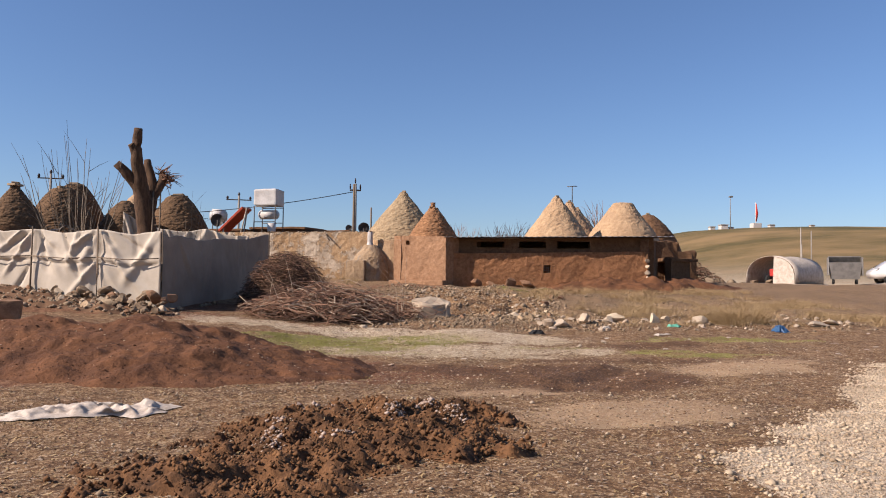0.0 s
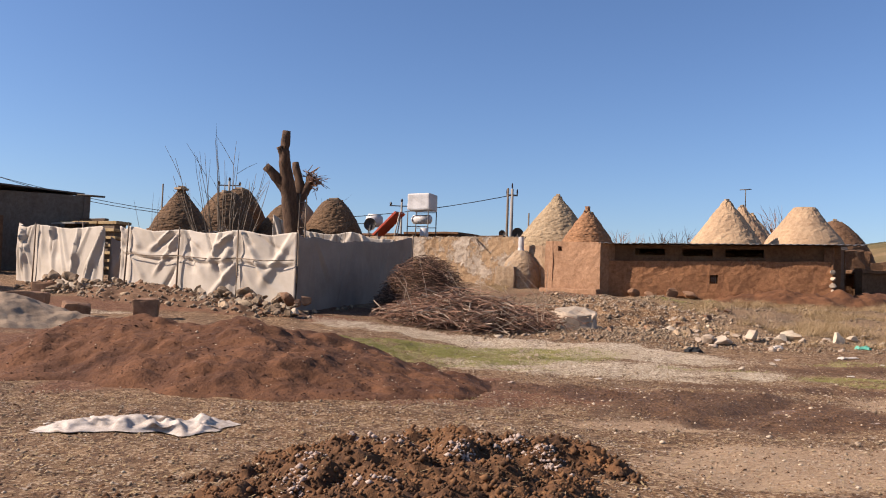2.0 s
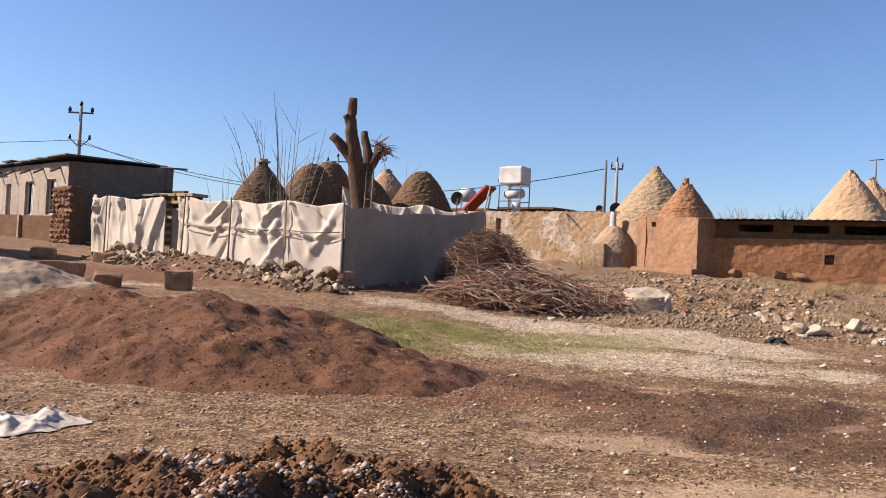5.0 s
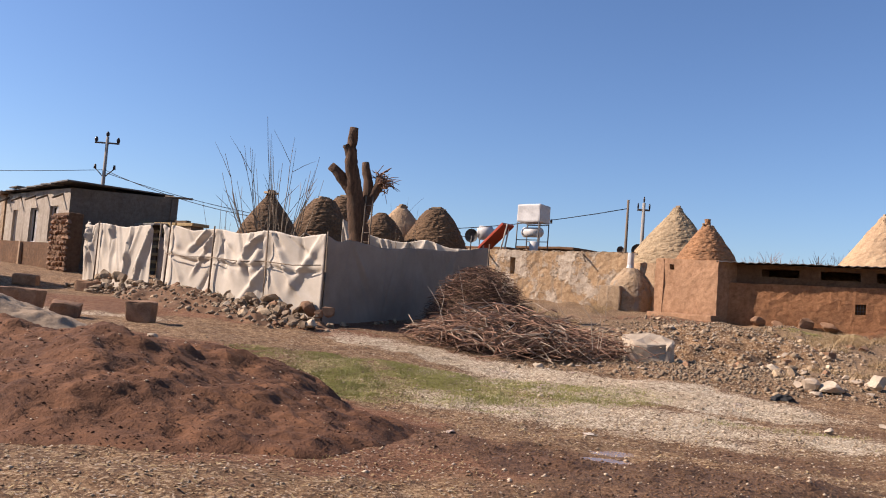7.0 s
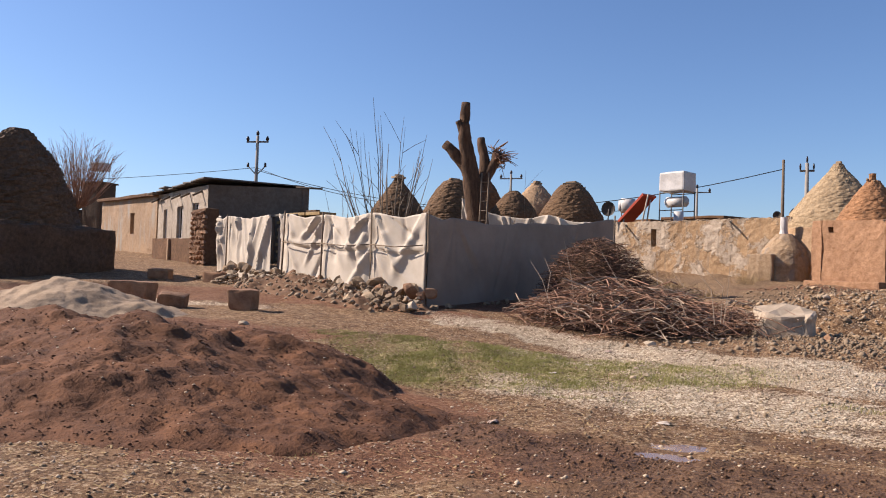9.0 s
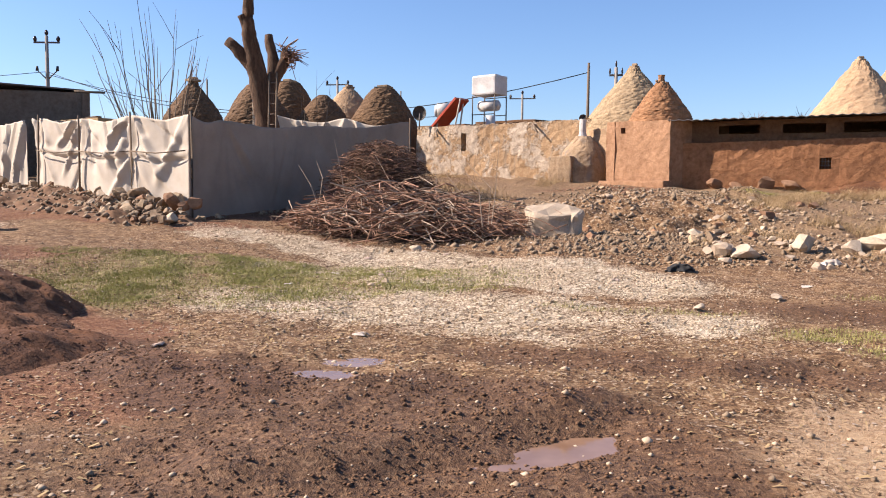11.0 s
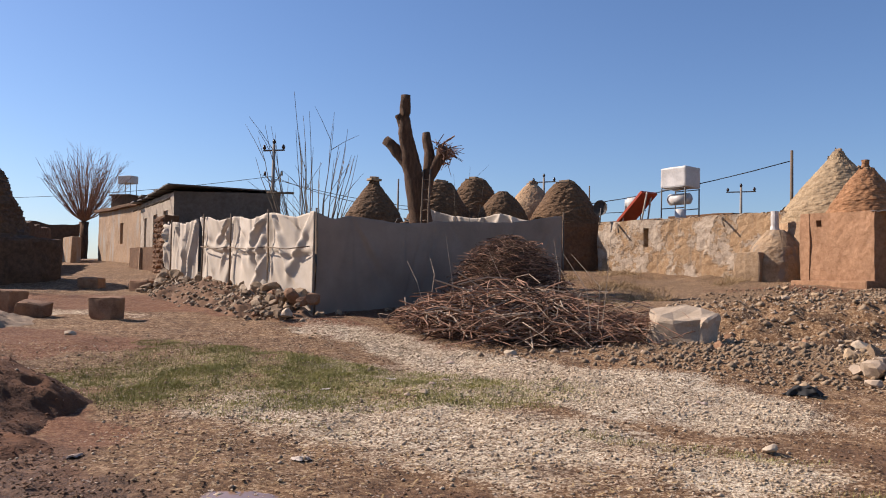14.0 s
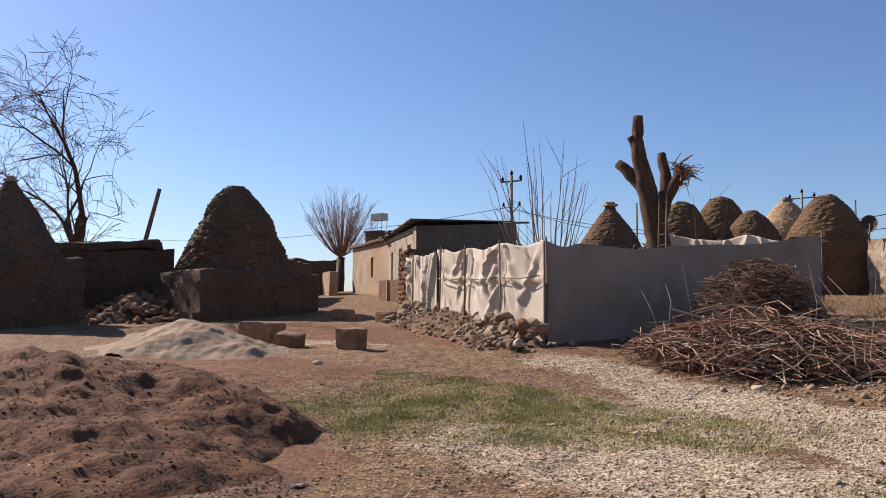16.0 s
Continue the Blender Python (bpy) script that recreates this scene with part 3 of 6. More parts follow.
gx, gy = spread(-13, 9, 0.075, 3500), spread(5, 26, 0.075, 3500)
X, Y = np.meshgrid(gx, gy, indexing="ij")
Z = ground_height(X, Y)
ny = len(gy)
ii, jj = np.meshgrid(np.arange(len(gx) - 1), np.arange(ny - 1), indexing="ij")
quads = np.stack([ii * ny + jj, (ii + 1) * ny + jj, (ii + 1) * ny + jj + 1, ii * ny + jj + 1], -1).reshape(-1, 4)
me = bpy.data.meshes.new("ground")
me.vertices.add(X.size)
me.vertices.foreach_set("co", np.stack([X, Y, Z], -1).astype(np.float32).ravel())
me.loops.add(quads.size)
me.loops.foreach_set("vertex_index", quads.astype(np.int32).ravel())
me.polygons.add(len(quads))
me.polygons.foreach_set("loop_start", np.arange(0, quads.size, 4, dtype=np.int32))
me.polygons.foreach_set("use_smooth", np.ones(len(quads), dtype=bool))
me.update(calc_edges=True)
soil_maps = soils(X, Y)
soil_maps["far"] = step(55, 85, np.hypot(X, Y - 10))
for key, values in soil_maps.items():
    me.attributes.new(key, "FLOAT", "POINT").data.foreach_set("value", values.astype(np.float32).ravel())
me.materials.append(SOIL)
tagged(new("ground", me), "bare brown village ground with gravel, mud and grass", "ground", kind="structure")

for k, (px, py, rx, ry, a) in enumerate(PUDDLES):
    bm = bmesh.new()
    level = gz(px, py) + 0.023
    ring = [bm.verts.new((px + math.cos(t) * rx * 1.25 * math.cos(a) - math.sin(t) * ry * 1.25 * math.sin(a), py + math.cos(t) * rx * 1.25 * math.sin(a) + math.sin(t) * ry * 1.25 * math.cos(a), level)) for t in np.linspace(0, 2 * math.pi, 40, endpoint=False)]
    bm.faces.new(ring)
    tagged(finish(bm, "puddle", WATER), "shallow muddy brown puddle in the wet ground", "puddle", "puddles", "structure")

# ---- heaps ----
tagged(heap("earth_mound", -5.9, 14.5, 4.1, 2.75, 0.92, REDSOIL, 0.05, 3, 0.04, 0.045, 0.85, 0.7), "large heap of loose red-brown earth", "mound")
tagged(heap("sand_heap", -13.4, 18.4, 2.7, 1.5, 0.68, GREYSOIL, 0.35, 8, 0.05, 0.05, 1.0, 0.5), "pale grey heap of sand and lime", "heap")
tagged(heap("manure_heap", -1.95, 9.0, 1.55, 1.5, 0.27, MANURE, 0.1, 12, 0.028, 0.09, 0.8, 0.9), "dark manure heap mixed with straw and wool", "manure heap")
tagged(heap("manure_heap", -2.9, 7.5, 1.5, 1.3, 0.12, MANURE, 0.4, 14, 0.03, 0.08, 0.8, 0.9), "dark manure heap mixed with straw and wool", "manure heap")
tagged(heap("earth_bank", 8.2, 36.7, 4.0, 1.4, 0.62, REDSOIL, -0.05, 17, 0.12, 0.12), "red earth bank against the barn wall", "mound")
tagged(heap("earth_bank", 12.0, 38.0, 2.4, 1.6, 0.55, REDSOIL, -0.2, 19, 0.12, 0.1), "red earth bank beside the shed", "mound")
tagged(heap("rubble_bank", 0.6, 29.5, 3.2, 4.2, 0.35, SOIL, 0.2, 23, 0.12, 0.12), "low bank of brown earth under rubble", "mound")

# ---- canvas fence ----
def cloth_run(name, pts, tops, bottoms, mat, seed, folds=0.10, crease=0.55, parent=None, ragged=0.06, cell=0.055):
    """Hanging canvas along a line of points, with sag, gathered folds and a rope crease."""
    pts = [Vector((*p, 0)) for p in pts]
    cum = [0.0]
    for p, q in zip(pts, pts[1:]):
        cum.append(cum[-1] + (q - p).length)
    total = cum[-1]
    nu, nv = int(total / cell), 46
    rnd = random.Random(seed)
    creases = []
    for k in range(len(pts) - 1):
        span, tall = cum[k + 1] - cum[k], tops[k] - bottoms[k]
        rows = []
        for _ in range(max(5, int(7 * span))):
            side = rnd.choice((0.0, 1.0, rnd.random()))
            high = rnd.choice((0.0, 0.0, crease * tall))
            ax = side * span
            ex = ax + (1 if side < 0.5 else -1) * rnd.uniform(-0.1, 0.75) * min(span, 1.6)
            low = crease * tall if crease and high == 0.0 and rnd.random() < 0.6 else tall
            ez = high + max(0.25, (low - high) * rnd.uniform(0.45, 1.0))
            rows.append(((ax, high), (ex, ez), rnd.choice((-1, 1, 1)) * rnd.uniform(0.25, 0.7), rnd.uniform(0.05, 0.13)))
        creases.append(rows)
    verts, faces = [], []
    for i in range(nu + 1):
        u = total * i / nu
        k = min(max(j for j in range(len(cum)) if cum[j] <= u + 1e-6), len(pts) - 2)
        f = (u - cum[k]) / (cum[k + 1] - cum[k])
        p = pts[k].lerp(pts[k + 1], f)
        way = (pts[k + 1] - pts[k]).normalized()
        out = Vector((way.y, -way.x, 0))
        top = tops[k] * (1 - f) + tops[k + 1] * f - 0.10 * math.sin(math.pi * f) ** 2 + 0.02 * noise.noise(Vector((u * 3, seed, 0)))
        bot = bottoms[k] * (1 - f) + bottoms[k + 1] * f + ragged * noise.noise(Vector((u * 1.7, seed, 5)))
        for j in range(nv + 1):
            v = j / nv
            z = top + (bot - top) * v
            # creases run down and aslant from the tied posts and the seam
            run, drop = f * (cum[k + 1] - cum[k]), v * (top - bot)
            d = folds * 0.8 * noise.noise(Vector((u * 0.55 + v * 0.5, v * 0.9, seed + 2)))
            for (ax, az), (ex, ez), amp, wide in creases[k]:
                lx, lz = ex - ax, ez - az
                q = max(0.0, min(1.0, ((run - ax) * lx + (drop - az) * lz) / (lx * lx + lz * lz)))
                away = math.hypot(run - ax - lx * q, drop - az - lz * q) / (wide * (0.35 + q))
                if away < 3:
                    d += folds * amp * math.exp(-away * away) * min(1, 4 * (1 - q) + 0.15)
            if crease:
                sag = v - crease - 0.10 * f * (1 - f)
                d -= 0.05 * math.exp(-(sag / 0.016) ** 2)
                d += 0.05 * math.exp(-((sag + 0.05) / 0.045) ** 2)
            d += folds * 1.1 * max(0, v - 0.7) ** 1.5
            pin = min(1, 4 * min(f, 1 - f) + 0.25)
            q = p + out * d * pin
            verts.append((q.x, q.y, z))
    for i in range(nu):
        for j in range(nv):
            a = i * (nv + 1) + j
            faces.append((a, a + 1, a + nv + 2, a + nv + 1))
    ob = from_arrays(name, verts, faces, mat, True, parent)
    mod = ob.modifiers.new("thickness", "SOLIDIFY")
    mod.thickness = 0.008
    return ob


fence = group_at("canvas_fence")
tagged(fence, "sagging cream canvas fence tied to wooden posts", "fence")
FC = (-8.43, 24.42)
cloth_run("canvas", [(-20.35, 29.02), (-19.3, 28.5), (-15.7, 26.84)], [3.22, 3.16, 3.05], [0.95, 0.95, 1.1], CLOTH, 1, 0.17, 0.0, fence)
cloth_run("canvas", [(-14.85, 26.34), (-14.45, 26.15), (-12.39, 25.47), (-10.29, 24.87), FC], [3.05, 3.02, 2.91, 2.89, 2.84], [1.15, 1.0, 0.85, 0.72, 0.62], CLOTH, 4, 0.15, 0.42, fence)
# Shaded side run and gap backing: the shade is in the cloth's darker colour.
cloth_run("canvas", [(-8.43, 24.40), (-8.2, 25.35), (-7.6, 28.2), (-6.67, 32.42)], [2.82, 2.78, 2.85, 3.28], [0.5, 0.42, 0.55, 0.85], CLOTH_SHADE, 9, 0.07, 0.0, fence)
cloth_run("canvas", [(-15.7, 27.15), (-15.0, 26.85), (-14.4, 26.6)], [2.75, 2.6, 2.75], [0.85, 0.8, 0.85], CLOTH_SHADE, 14, 0.2, 0.0, fence)
for (x, y), top, lean in (((-19.3, 28.42), 3.22, 0.02), ((-20.35, 29.05), 3.26, 0), ((-14.5, 26.1), 3.1, 0.05), ((-12.42, 25.38), 2.98, 0.02), ((-10.31, 24.78), 2.97, 0), ((-8.4, 24.46), 2.9, 0), ((-6.66, 32.5), 3.4, 0)):
    tube("post", [(x - lean, y, gz(x, y) - 0.2), (x, y, 1.9), (x + lean, y - 0.02, top)], [0.03, 0.026, 0.022], WOOD, 7, fence)
for a, b, za, zb in (((-14.5, 26.09), (-12.42, 25.37), 2.18, 2.12), ((-12.42, 25.37), (-10.31, 24.76), 2.12, 2.08), ((-10.31, 24.76), (-8.45, 24.36), 2.08, 2.06)):
    tube("rope", [(a[0], a[1] - 0.06, za), ((a[0] + b[0]) / 2, (a[1] + b[1]) / 2 - 0.07, (za + zb) / 2 - 0.05), (b[0], b[1] - 0.06, zb)], [0.014] * 3, WOOD, 5, fence)
inner = group_at("tarpaulin")
tagged(inner, "pale tarpaulin draped over stacked goods behind the fence", "tarpaulin")
cloth_run("sheet", [(-12.2, 32.5), (-10.9, 33.0), (-9.2, 33.2), (-7.6, 33.5)], [4.05, 3.45, 3.5, 3.25], [1.2] * 4, CLOTH, 21, 0.2, 0.0, inner)

# ---- rubble along the fence ----
rng = random.Random(7)
for k in range(120):
    f = rng.random()
    x, y = -17.6 + f * 10.0, 27.5 - f * 3.25 if f < 0.9 else 24.3
    off = rng.random() ** 1.3
    x, y = x - 0.36 * off * 1.3 + rng.uniform(-0.2, 0.2), y - 0.25 - 0.93 * off * 1.1
    size = rng.choice((0.18, 0.24, 0.3, 0.38, 0.5)) * (1.1 - 0.3 * off)
    rock("stone", x, y, size, rng.choice((STONE, STONE, STONE_PALE, STONE_RED)), "rough limestone rubble at the foot of the fence", "rubble along the fence", z=gz(x, y) + 0.34 * (1 - off), rng=rng)
tagged(heap("rubble_bank", -13.0, 25.25, 5.4, 1.05, 0.42, CLOD, -0.315, 67, 0.09, 0.10), "bank of brown earth and rubble below the fence", "mound")
bits = []
for k in range(330):
    f, off = rng.random(), rng.random() ** 1.2
    x, y = -18.0 + f * 10.0 - 0.36 * off * 1.1, 27.35 - f * 3.2 - 0.15 - 1.05 * off
    bits.append((x, y, rng.uniform(0.08, 0.24), gz(x, y) + 0.34 * (1 - off)))
rock_field("fence_rubble", "small rubble stones banked below the fence", bits, STONE, rng)
for x, y, s in ((-9.7, 24.0, 0.75), (-8.75, 23.85, 0.62), (-10.2, 23.85, 0.6), (-8.2, 24.0, 0.45), (-12.6, 24.9, 0.55)):
    rock("boulder", x, y, s, STONE, "large rough boulder at the fence corner", "rubble along the fence", tall=0.9, rng=rng)
for k in range(14):
    f = rng.random()
    rock("stone", -8.1 + 0.7 * f, 24.3 + 2.6 * f - 0.15, rng.uniform(0.12, 0.26), STONE, "rough limestone rubble at the foot of the fence", "rubble along the fence", rng=rng)

# ---- orange hut and its dome ----
HX = Vector((2.36, -1.84, 0)).normalized()
HUT_TURN = math.degrees(math.atan2(HX.y, HX.x))
HUT_Z = 1.36
hut = tagged(group_at("mud_hut"), "orange mud-plastered square hut with a conical roof", "hut")
fl, fr = (-1.85, 39.4), (0.51, 37.56)
wall_run("wall", fl, fr, 0.5, (1.5, 1.36), (3.72, 3.62), CLAY_ORANGE, 0.05, [(0.72, 0.92, 3.28, 3.48)], hut, 0.03, 0.5)
bd = Vector((1.06, 1.12, 0)).normalized()
wall_run("wall", fr, (fr[0] + bd.x * 2.6, fr[1] + bd.y * 2.6), 0.45, (1.36, 1.45), (3.62, 3.7), CLAY_ORANGE, 0.03, (), hut, 0.03, 0.5)
wall_run("wall", (fl[0] + bd.x * 2.6, fl[1] + bd.y * 2.6), fl, 0.45, (1.5, 1.5), (3.7, 3.7), CLAY_ORANGE, 0.03, (), hut, 0.03, 0.5)
bm = bmesh.new()
mid = Vector((*fl, 0)).lerp(Vector((*fr, 0)), 0.5) + bd * 1.35
add_box(bm, pose(mid.x, mid.y, 3.4, 0, 0, HUT_TURN), 2.5, 2.1, 0.2, 0.05, 0.02, 2)
finish(bm, "roof", CLAY_ORANGE, False, hut)
box("plinth", pose(-0.67 - 0.05, 38.48 - 0.06, 1.0, 0, 0, HUT_TURN), 3.1, 0.5, 0.62, CLAY_ORANGE, 0.06, 0.05, 3, hut)
turned("cone_roof", (0.0, 39.5, 3.55), [(-0.1, 1.22), (0.05, 1.2), (0.5, 0.98), (1.0, 0.62), (1.4, 0.3), (1.55, 0.2)], COURSE_RED, 56, 0.05, 0.075, 2, 1.0, hut, 0.025)
turned("finial", (-0.02, 39.5, 5.05), [(0, 0.17), (0.12, 0.12), (0.3, 0.13)], COURSE_RED, 12, 0.03, 0.08, 3, 1.0, hut)
for k, (dx, dz) in enumerate(((-0.25, 5.2), (0.12, 5.15), (0.3, 4.9))):
    rock("stone", -0.02 + dx * 0.5, 39.3, 0.14, STONE, "small stones wedged on the hut's cone", "cone stones", z=dz - 0.1, rng=rng)

# ---- domes ----
def beehive(centre, ground, drum, tip, radius, shape, mat, drum_mat, label, seed, rough=0.06, top=0.12, square=False, cap=True, rows=0.09, ledge=0.02):
    """A beehive house: a drum or square base carrying a corbelled dome."""
    house = tagged(group_at("beehive_house"), label, "beehive house")
    x, y = centre
    if square:
        box("base", pose(x, y, ground - 0.4, 0, 0, seed * 7 % 20), radius * 2.15, radius * 2.15, drum - ground + 0.4, drum_mat, 0.14, 0.13, 4, house)
    else:
        turned("base", (x, y, ground - 0.4), [(0, radius * 1.14), (drum - ground + 0.42, radius * 1.02)], drum_mat, 40, rough, 0.2, seed + 1, 1.0, house)
    h = tip - drum
    prof = [(-0.06, radius * 1.01)] + [(h * f, max(top, radius * r)) for f, r in shape]
    turned("dome", (x, y, drum), prof, mat, 56, rough, rows, seed, 1.0, house, ledge)
    if cap:
        bm = bmesh.new()
        add_box(bm, pose(x, y, tip - 0.03, 0, 0, seed * 31), top * 2.6, top * 2.2, 0.10, 0.02, 0.02)
        add_box(bm, pose(x + 0.02, y, tip + 0.06, 4, 3, seed * 17), top * 1.6, top * 1.4, 0.10, 0.02, 0.02)
        finish(bm, "capstone", STONE, False, house)
    return house


CONE = [(0.25, 0.83), (0.5, 0.60), (0.75, 0.35), (0.92, 0.16), (1.0, 0.10)]
ROUND = [(0.2, 0.93), (0.45, 0.78), (0.7, 0.55), (0.88, 0.34), (1.0, 0.16)]
BLUNT = [(0.25, 0.88), (0.5, 0.72), (0.8, 0.50), (0.95, 0.36), (1.0, 0.30)]
beehive((-1.40, 43.0), 1.6, 3.6, 6.15, 2.05, CONE, COURSE_BEIGE, CLAY_BEIGE, "beehive house with a dome of pale coursed stone", 31, 0.05)
beehive((6.6, 42.6), 1.6, 3.4, 6.0, 2.05, [(0.3, 0.74), (0.55, 0.52), (0.8, 0.30), (0.93, 0.15), (1, 0.1)], CLAY_BEIGE, CLAY_BEIGE, "beehive house with a smooth beige mud dome", 33, 0.07, square=True, ledge=0)
beehive((8.35, 47.5), 1.6, 3.6, 6.3, 2.0, CONE, CLAY_BEIGE, CLAY_BEIGE, "beehive house with a smooth beige mud dome", 35, 0.07, square=True, ledge=0)
beehive((10.6, 55.3), 1.7, 4.0, 6.7, 2.0, CONE, CLAY_BEIGE, CLAY_BEIGE, "beehive house with a smooth beige mud dome", 37, 0.07, square=True, ledge=0)
beehive((10.55, 44.1), 1.6, 3.9, 5.98, 2.0, [(0.25, 0.84), (0.55, 0.60), (0.85, 0.36), (0.97, 0.28), (1, 0.24)], CLAY_BEIGE, CLAY_BROWN, "truncated beehive house with a beige mud dome", 39, 0.06, 0.45, True, False, ledge=0)
beehive((13.7, 49.6), 1.6, 3.6, 5.85, 2.0, ROUND, CLAY_BROWN, CLAY_BROWN, "brown weathered beehive house behind the barn", 41, 0.06, square=True)
beehive((-18.9, 38.2), 1.4, 3.7, 5.66, 1.42, CONE, COURSE_BROWN, CLAY_BROWN, "beehive house with a brown coursed dome and capstone", 43, 0.06, 0.2)
beehive((-18.6, 42.6), 1.5, 3.9, 6.0, 1.75, BLUNT, COURSE_BROWN, CLAY_BROWN, "weathered brown beehive house with a blunt top", 45, 0.08, 0.3)
beehive((-19.9, 47.5), 1.6, 4.2, 6.75, 1.9, BLUNT, COURSE_BROWN, CLAY_BROWN, "weathered brown beehive house with a flat cap", 47, 0.07, 0.35)
beehive((-15.93, 43.95), 1.6, 4.0, 5.6, 1.35, ROUND, COURSE_BROWN, CLAY_BROWN, "small rounded brown beehive house", 49, 0.06, 0.2, cap=False)
beehive((-16.37, 47.45), 1.6, 4.4, 6.35, 1.5, ROUND, CLAY_BEIGE, CLAY_BEIGE, "light beige beehive house behind the others", 51, 0.05, 0.2)
beehive((-13.85, 46.3), 1.6, 4.1, 6.1, 1.78, BLUNT, COURSE_BROWN, CLAY_BROWN, "brown beehive house with a flat-topped coursed dome", 53, 0.07, 0.35)
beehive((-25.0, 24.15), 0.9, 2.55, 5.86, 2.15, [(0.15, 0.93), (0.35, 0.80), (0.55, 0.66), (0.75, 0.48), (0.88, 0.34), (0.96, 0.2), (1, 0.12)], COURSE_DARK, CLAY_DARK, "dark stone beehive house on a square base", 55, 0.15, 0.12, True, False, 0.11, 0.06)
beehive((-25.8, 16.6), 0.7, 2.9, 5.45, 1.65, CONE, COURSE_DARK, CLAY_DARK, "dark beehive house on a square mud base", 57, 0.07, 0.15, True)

# ---- barn ----
barn = tagged(group_at("mud_barn"), "long low red mud barn with a corrugated roof", "barn")
BA, BB = (0.75, 37.98), (9.85, 37.5)
wall_run("wall", BA, BB, 0.35, (1.4, 1.3), (2.86, 3.06), CLAY_RED, 0.05, [(4.28, 4.62, 2.02, 2.38)], barn, 0.03, 0.6)
# Upper and end walls: the shade there is put into a browner mud colour.
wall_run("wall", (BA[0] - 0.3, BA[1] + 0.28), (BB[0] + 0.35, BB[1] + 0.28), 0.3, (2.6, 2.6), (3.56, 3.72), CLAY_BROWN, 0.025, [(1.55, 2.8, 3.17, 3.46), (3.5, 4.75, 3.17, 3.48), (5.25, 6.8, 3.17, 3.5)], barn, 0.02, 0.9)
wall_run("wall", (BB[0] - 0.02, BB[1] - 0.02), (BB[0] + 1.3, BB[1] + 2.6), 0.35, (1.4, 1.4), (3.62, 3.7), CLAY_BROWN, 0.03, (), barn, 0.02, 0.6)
wall_run("wall", (BB[0] + 1.2, BB[1] + 2.6), (BA[0] + 0.3, BA[1] + 2.5), 0.3, (1.4, 1.4), (3.7, 3.6), CLAY_BROWN, 0.03, (), barn, 0.02, 0.6)
bm = bmesh.new()
nu = 150
prev = None
for i in range(nu + 1):
    f = i / nu
    x = BA[0] - 0.35 + (BB[0] - BA[0] + 1.5) * f
    y0 = BA[1] - 0.42 + (BB[1] - BA[1]) * f
    z = 3.6 + 0.16 * f + 0.018 * math.sin(i * 2 * math.pi / 4) + 0.02 * noise.noise(Vector((x, 0, 0)))
    row = [bm.verts.new((x, y0 + 0.02 * noise.noise(Vector((x * 3, 7, 0))), z)), bm.verts.new((x, y0 + 3.3, z + 0.12))]
    if prev:
        bm.faces.new((prev[0], row[0], row[1], prev[1]))
    prev = row
roof = finish(bm, "roof", METAL, False, barn)
roof.modifiers.new("thickness", "SOLIDIFY").thickness = 0.015
wd = Vector((BB[0] - BA[0], BB[1] - BA[1], 0)).normalized()
for f in (4.36, 4.45, 4.54):
    p = Vector((*BA, 0)) + wd * f
    tube("bar", [(p.x, p.y + 0.08, 1.98), (p.x, p.y + 0.08, 2.42)], [0.01, 0.01], STEEL, 5, barn)
for z in (2.14, 2.26):
    p, q = Vector((*BA, 0)) + wd * 4.22, Vector((*BA, 0)) + wd * 4.68
    tube("bar", [(p.x, p.y + 0.08, z), (q.x, q.y + 0.08, z)], [0.01, 0.01], STEEL, 5, barn)
for f, w, h in ((1.2, 0.5, 0.42), (2.75, 0.4, 0.5), (3.5, 0.5, 0.3), (1.8, 0.3, 0.3)):
    p = Vector((*BA, 0)) + wd * f
    rock("stone", p.x, p.y - 0.2, w * 1.5, STONE_RED, "squared stone set at the foot of the barn wall", "barn foot stones", tall=h / w, rng=rng)
for k in range(5):
    rock("stone", 9.8, 37.45, 0.3, STONE_PALE, "pale corner stone in the mud wall", "barn corner stones", z=1.5 + k * 0.27, rng=rng)
shed = tagged(group_at("mud_shed"), "low dark mud shed beside the barn", "shed")
wall_run("wall", (11.9, 40.3), (13.1, 40.9), 0.4, (1.3, 1.3), (2.95, 2.8), CLAY_BROWN, 0.04, (), shed)
wall_run("wall", (13.1, 40.9), (12.3, 43.2), 0.4, (1.3, 1.3), (2.8, 2.8), CLAY_BROWN, 0.04, (), shed)
box("roof", pose(12.3, 41.6, 2.72, 0, 0, 20), 1.7, 2.3, 0.16, CLAY_BROWN, 0.03, 0.03, 2, shed)

# ---- northern compound wall, oven ----
compound = tagged(group_at("compound_wall"), "peeling mud-plastered stone compound wall with a slit window", "wall", kind="structure")
wall_run("wall", (-11.7, 45.35), (-2.9, 41.9), 0.5, (1.65, 1.6), (4.12, 4.05), LIME_PEEL, 0.07, [(2.75, 3.05, 2.95, 3.75)], compound, 0.07)
cw = Vector((8.8, -3.45, 0)).normalized()
for k in range(34):
    f = k / 33 * 9.2
    p = Vector((-11.7, 45.35, 0)) + cw * f
    rock("coping_stone", p.x + 0.08, p.y + 0.22, rng.uniform(0.26, 0.42), STONE, "rough coping stones on the compound wall", "coping stones", tall=0.35, z=4.06, rng=rng)
for f, side in ((1.2, -1), (6.7, 1)):
    p = Vector((-11.7, 45.35, 0)) + cw * f
    tagged(tube("roof_beam", [(p.x, p.y - 0.05, 4.02), (p.x + 0.3, p.y - 0.5, 3.62)], [0.04, 0.035], WOOD, 6), "projecting wooden beam on the mud wall", "beam", "projecting beams")
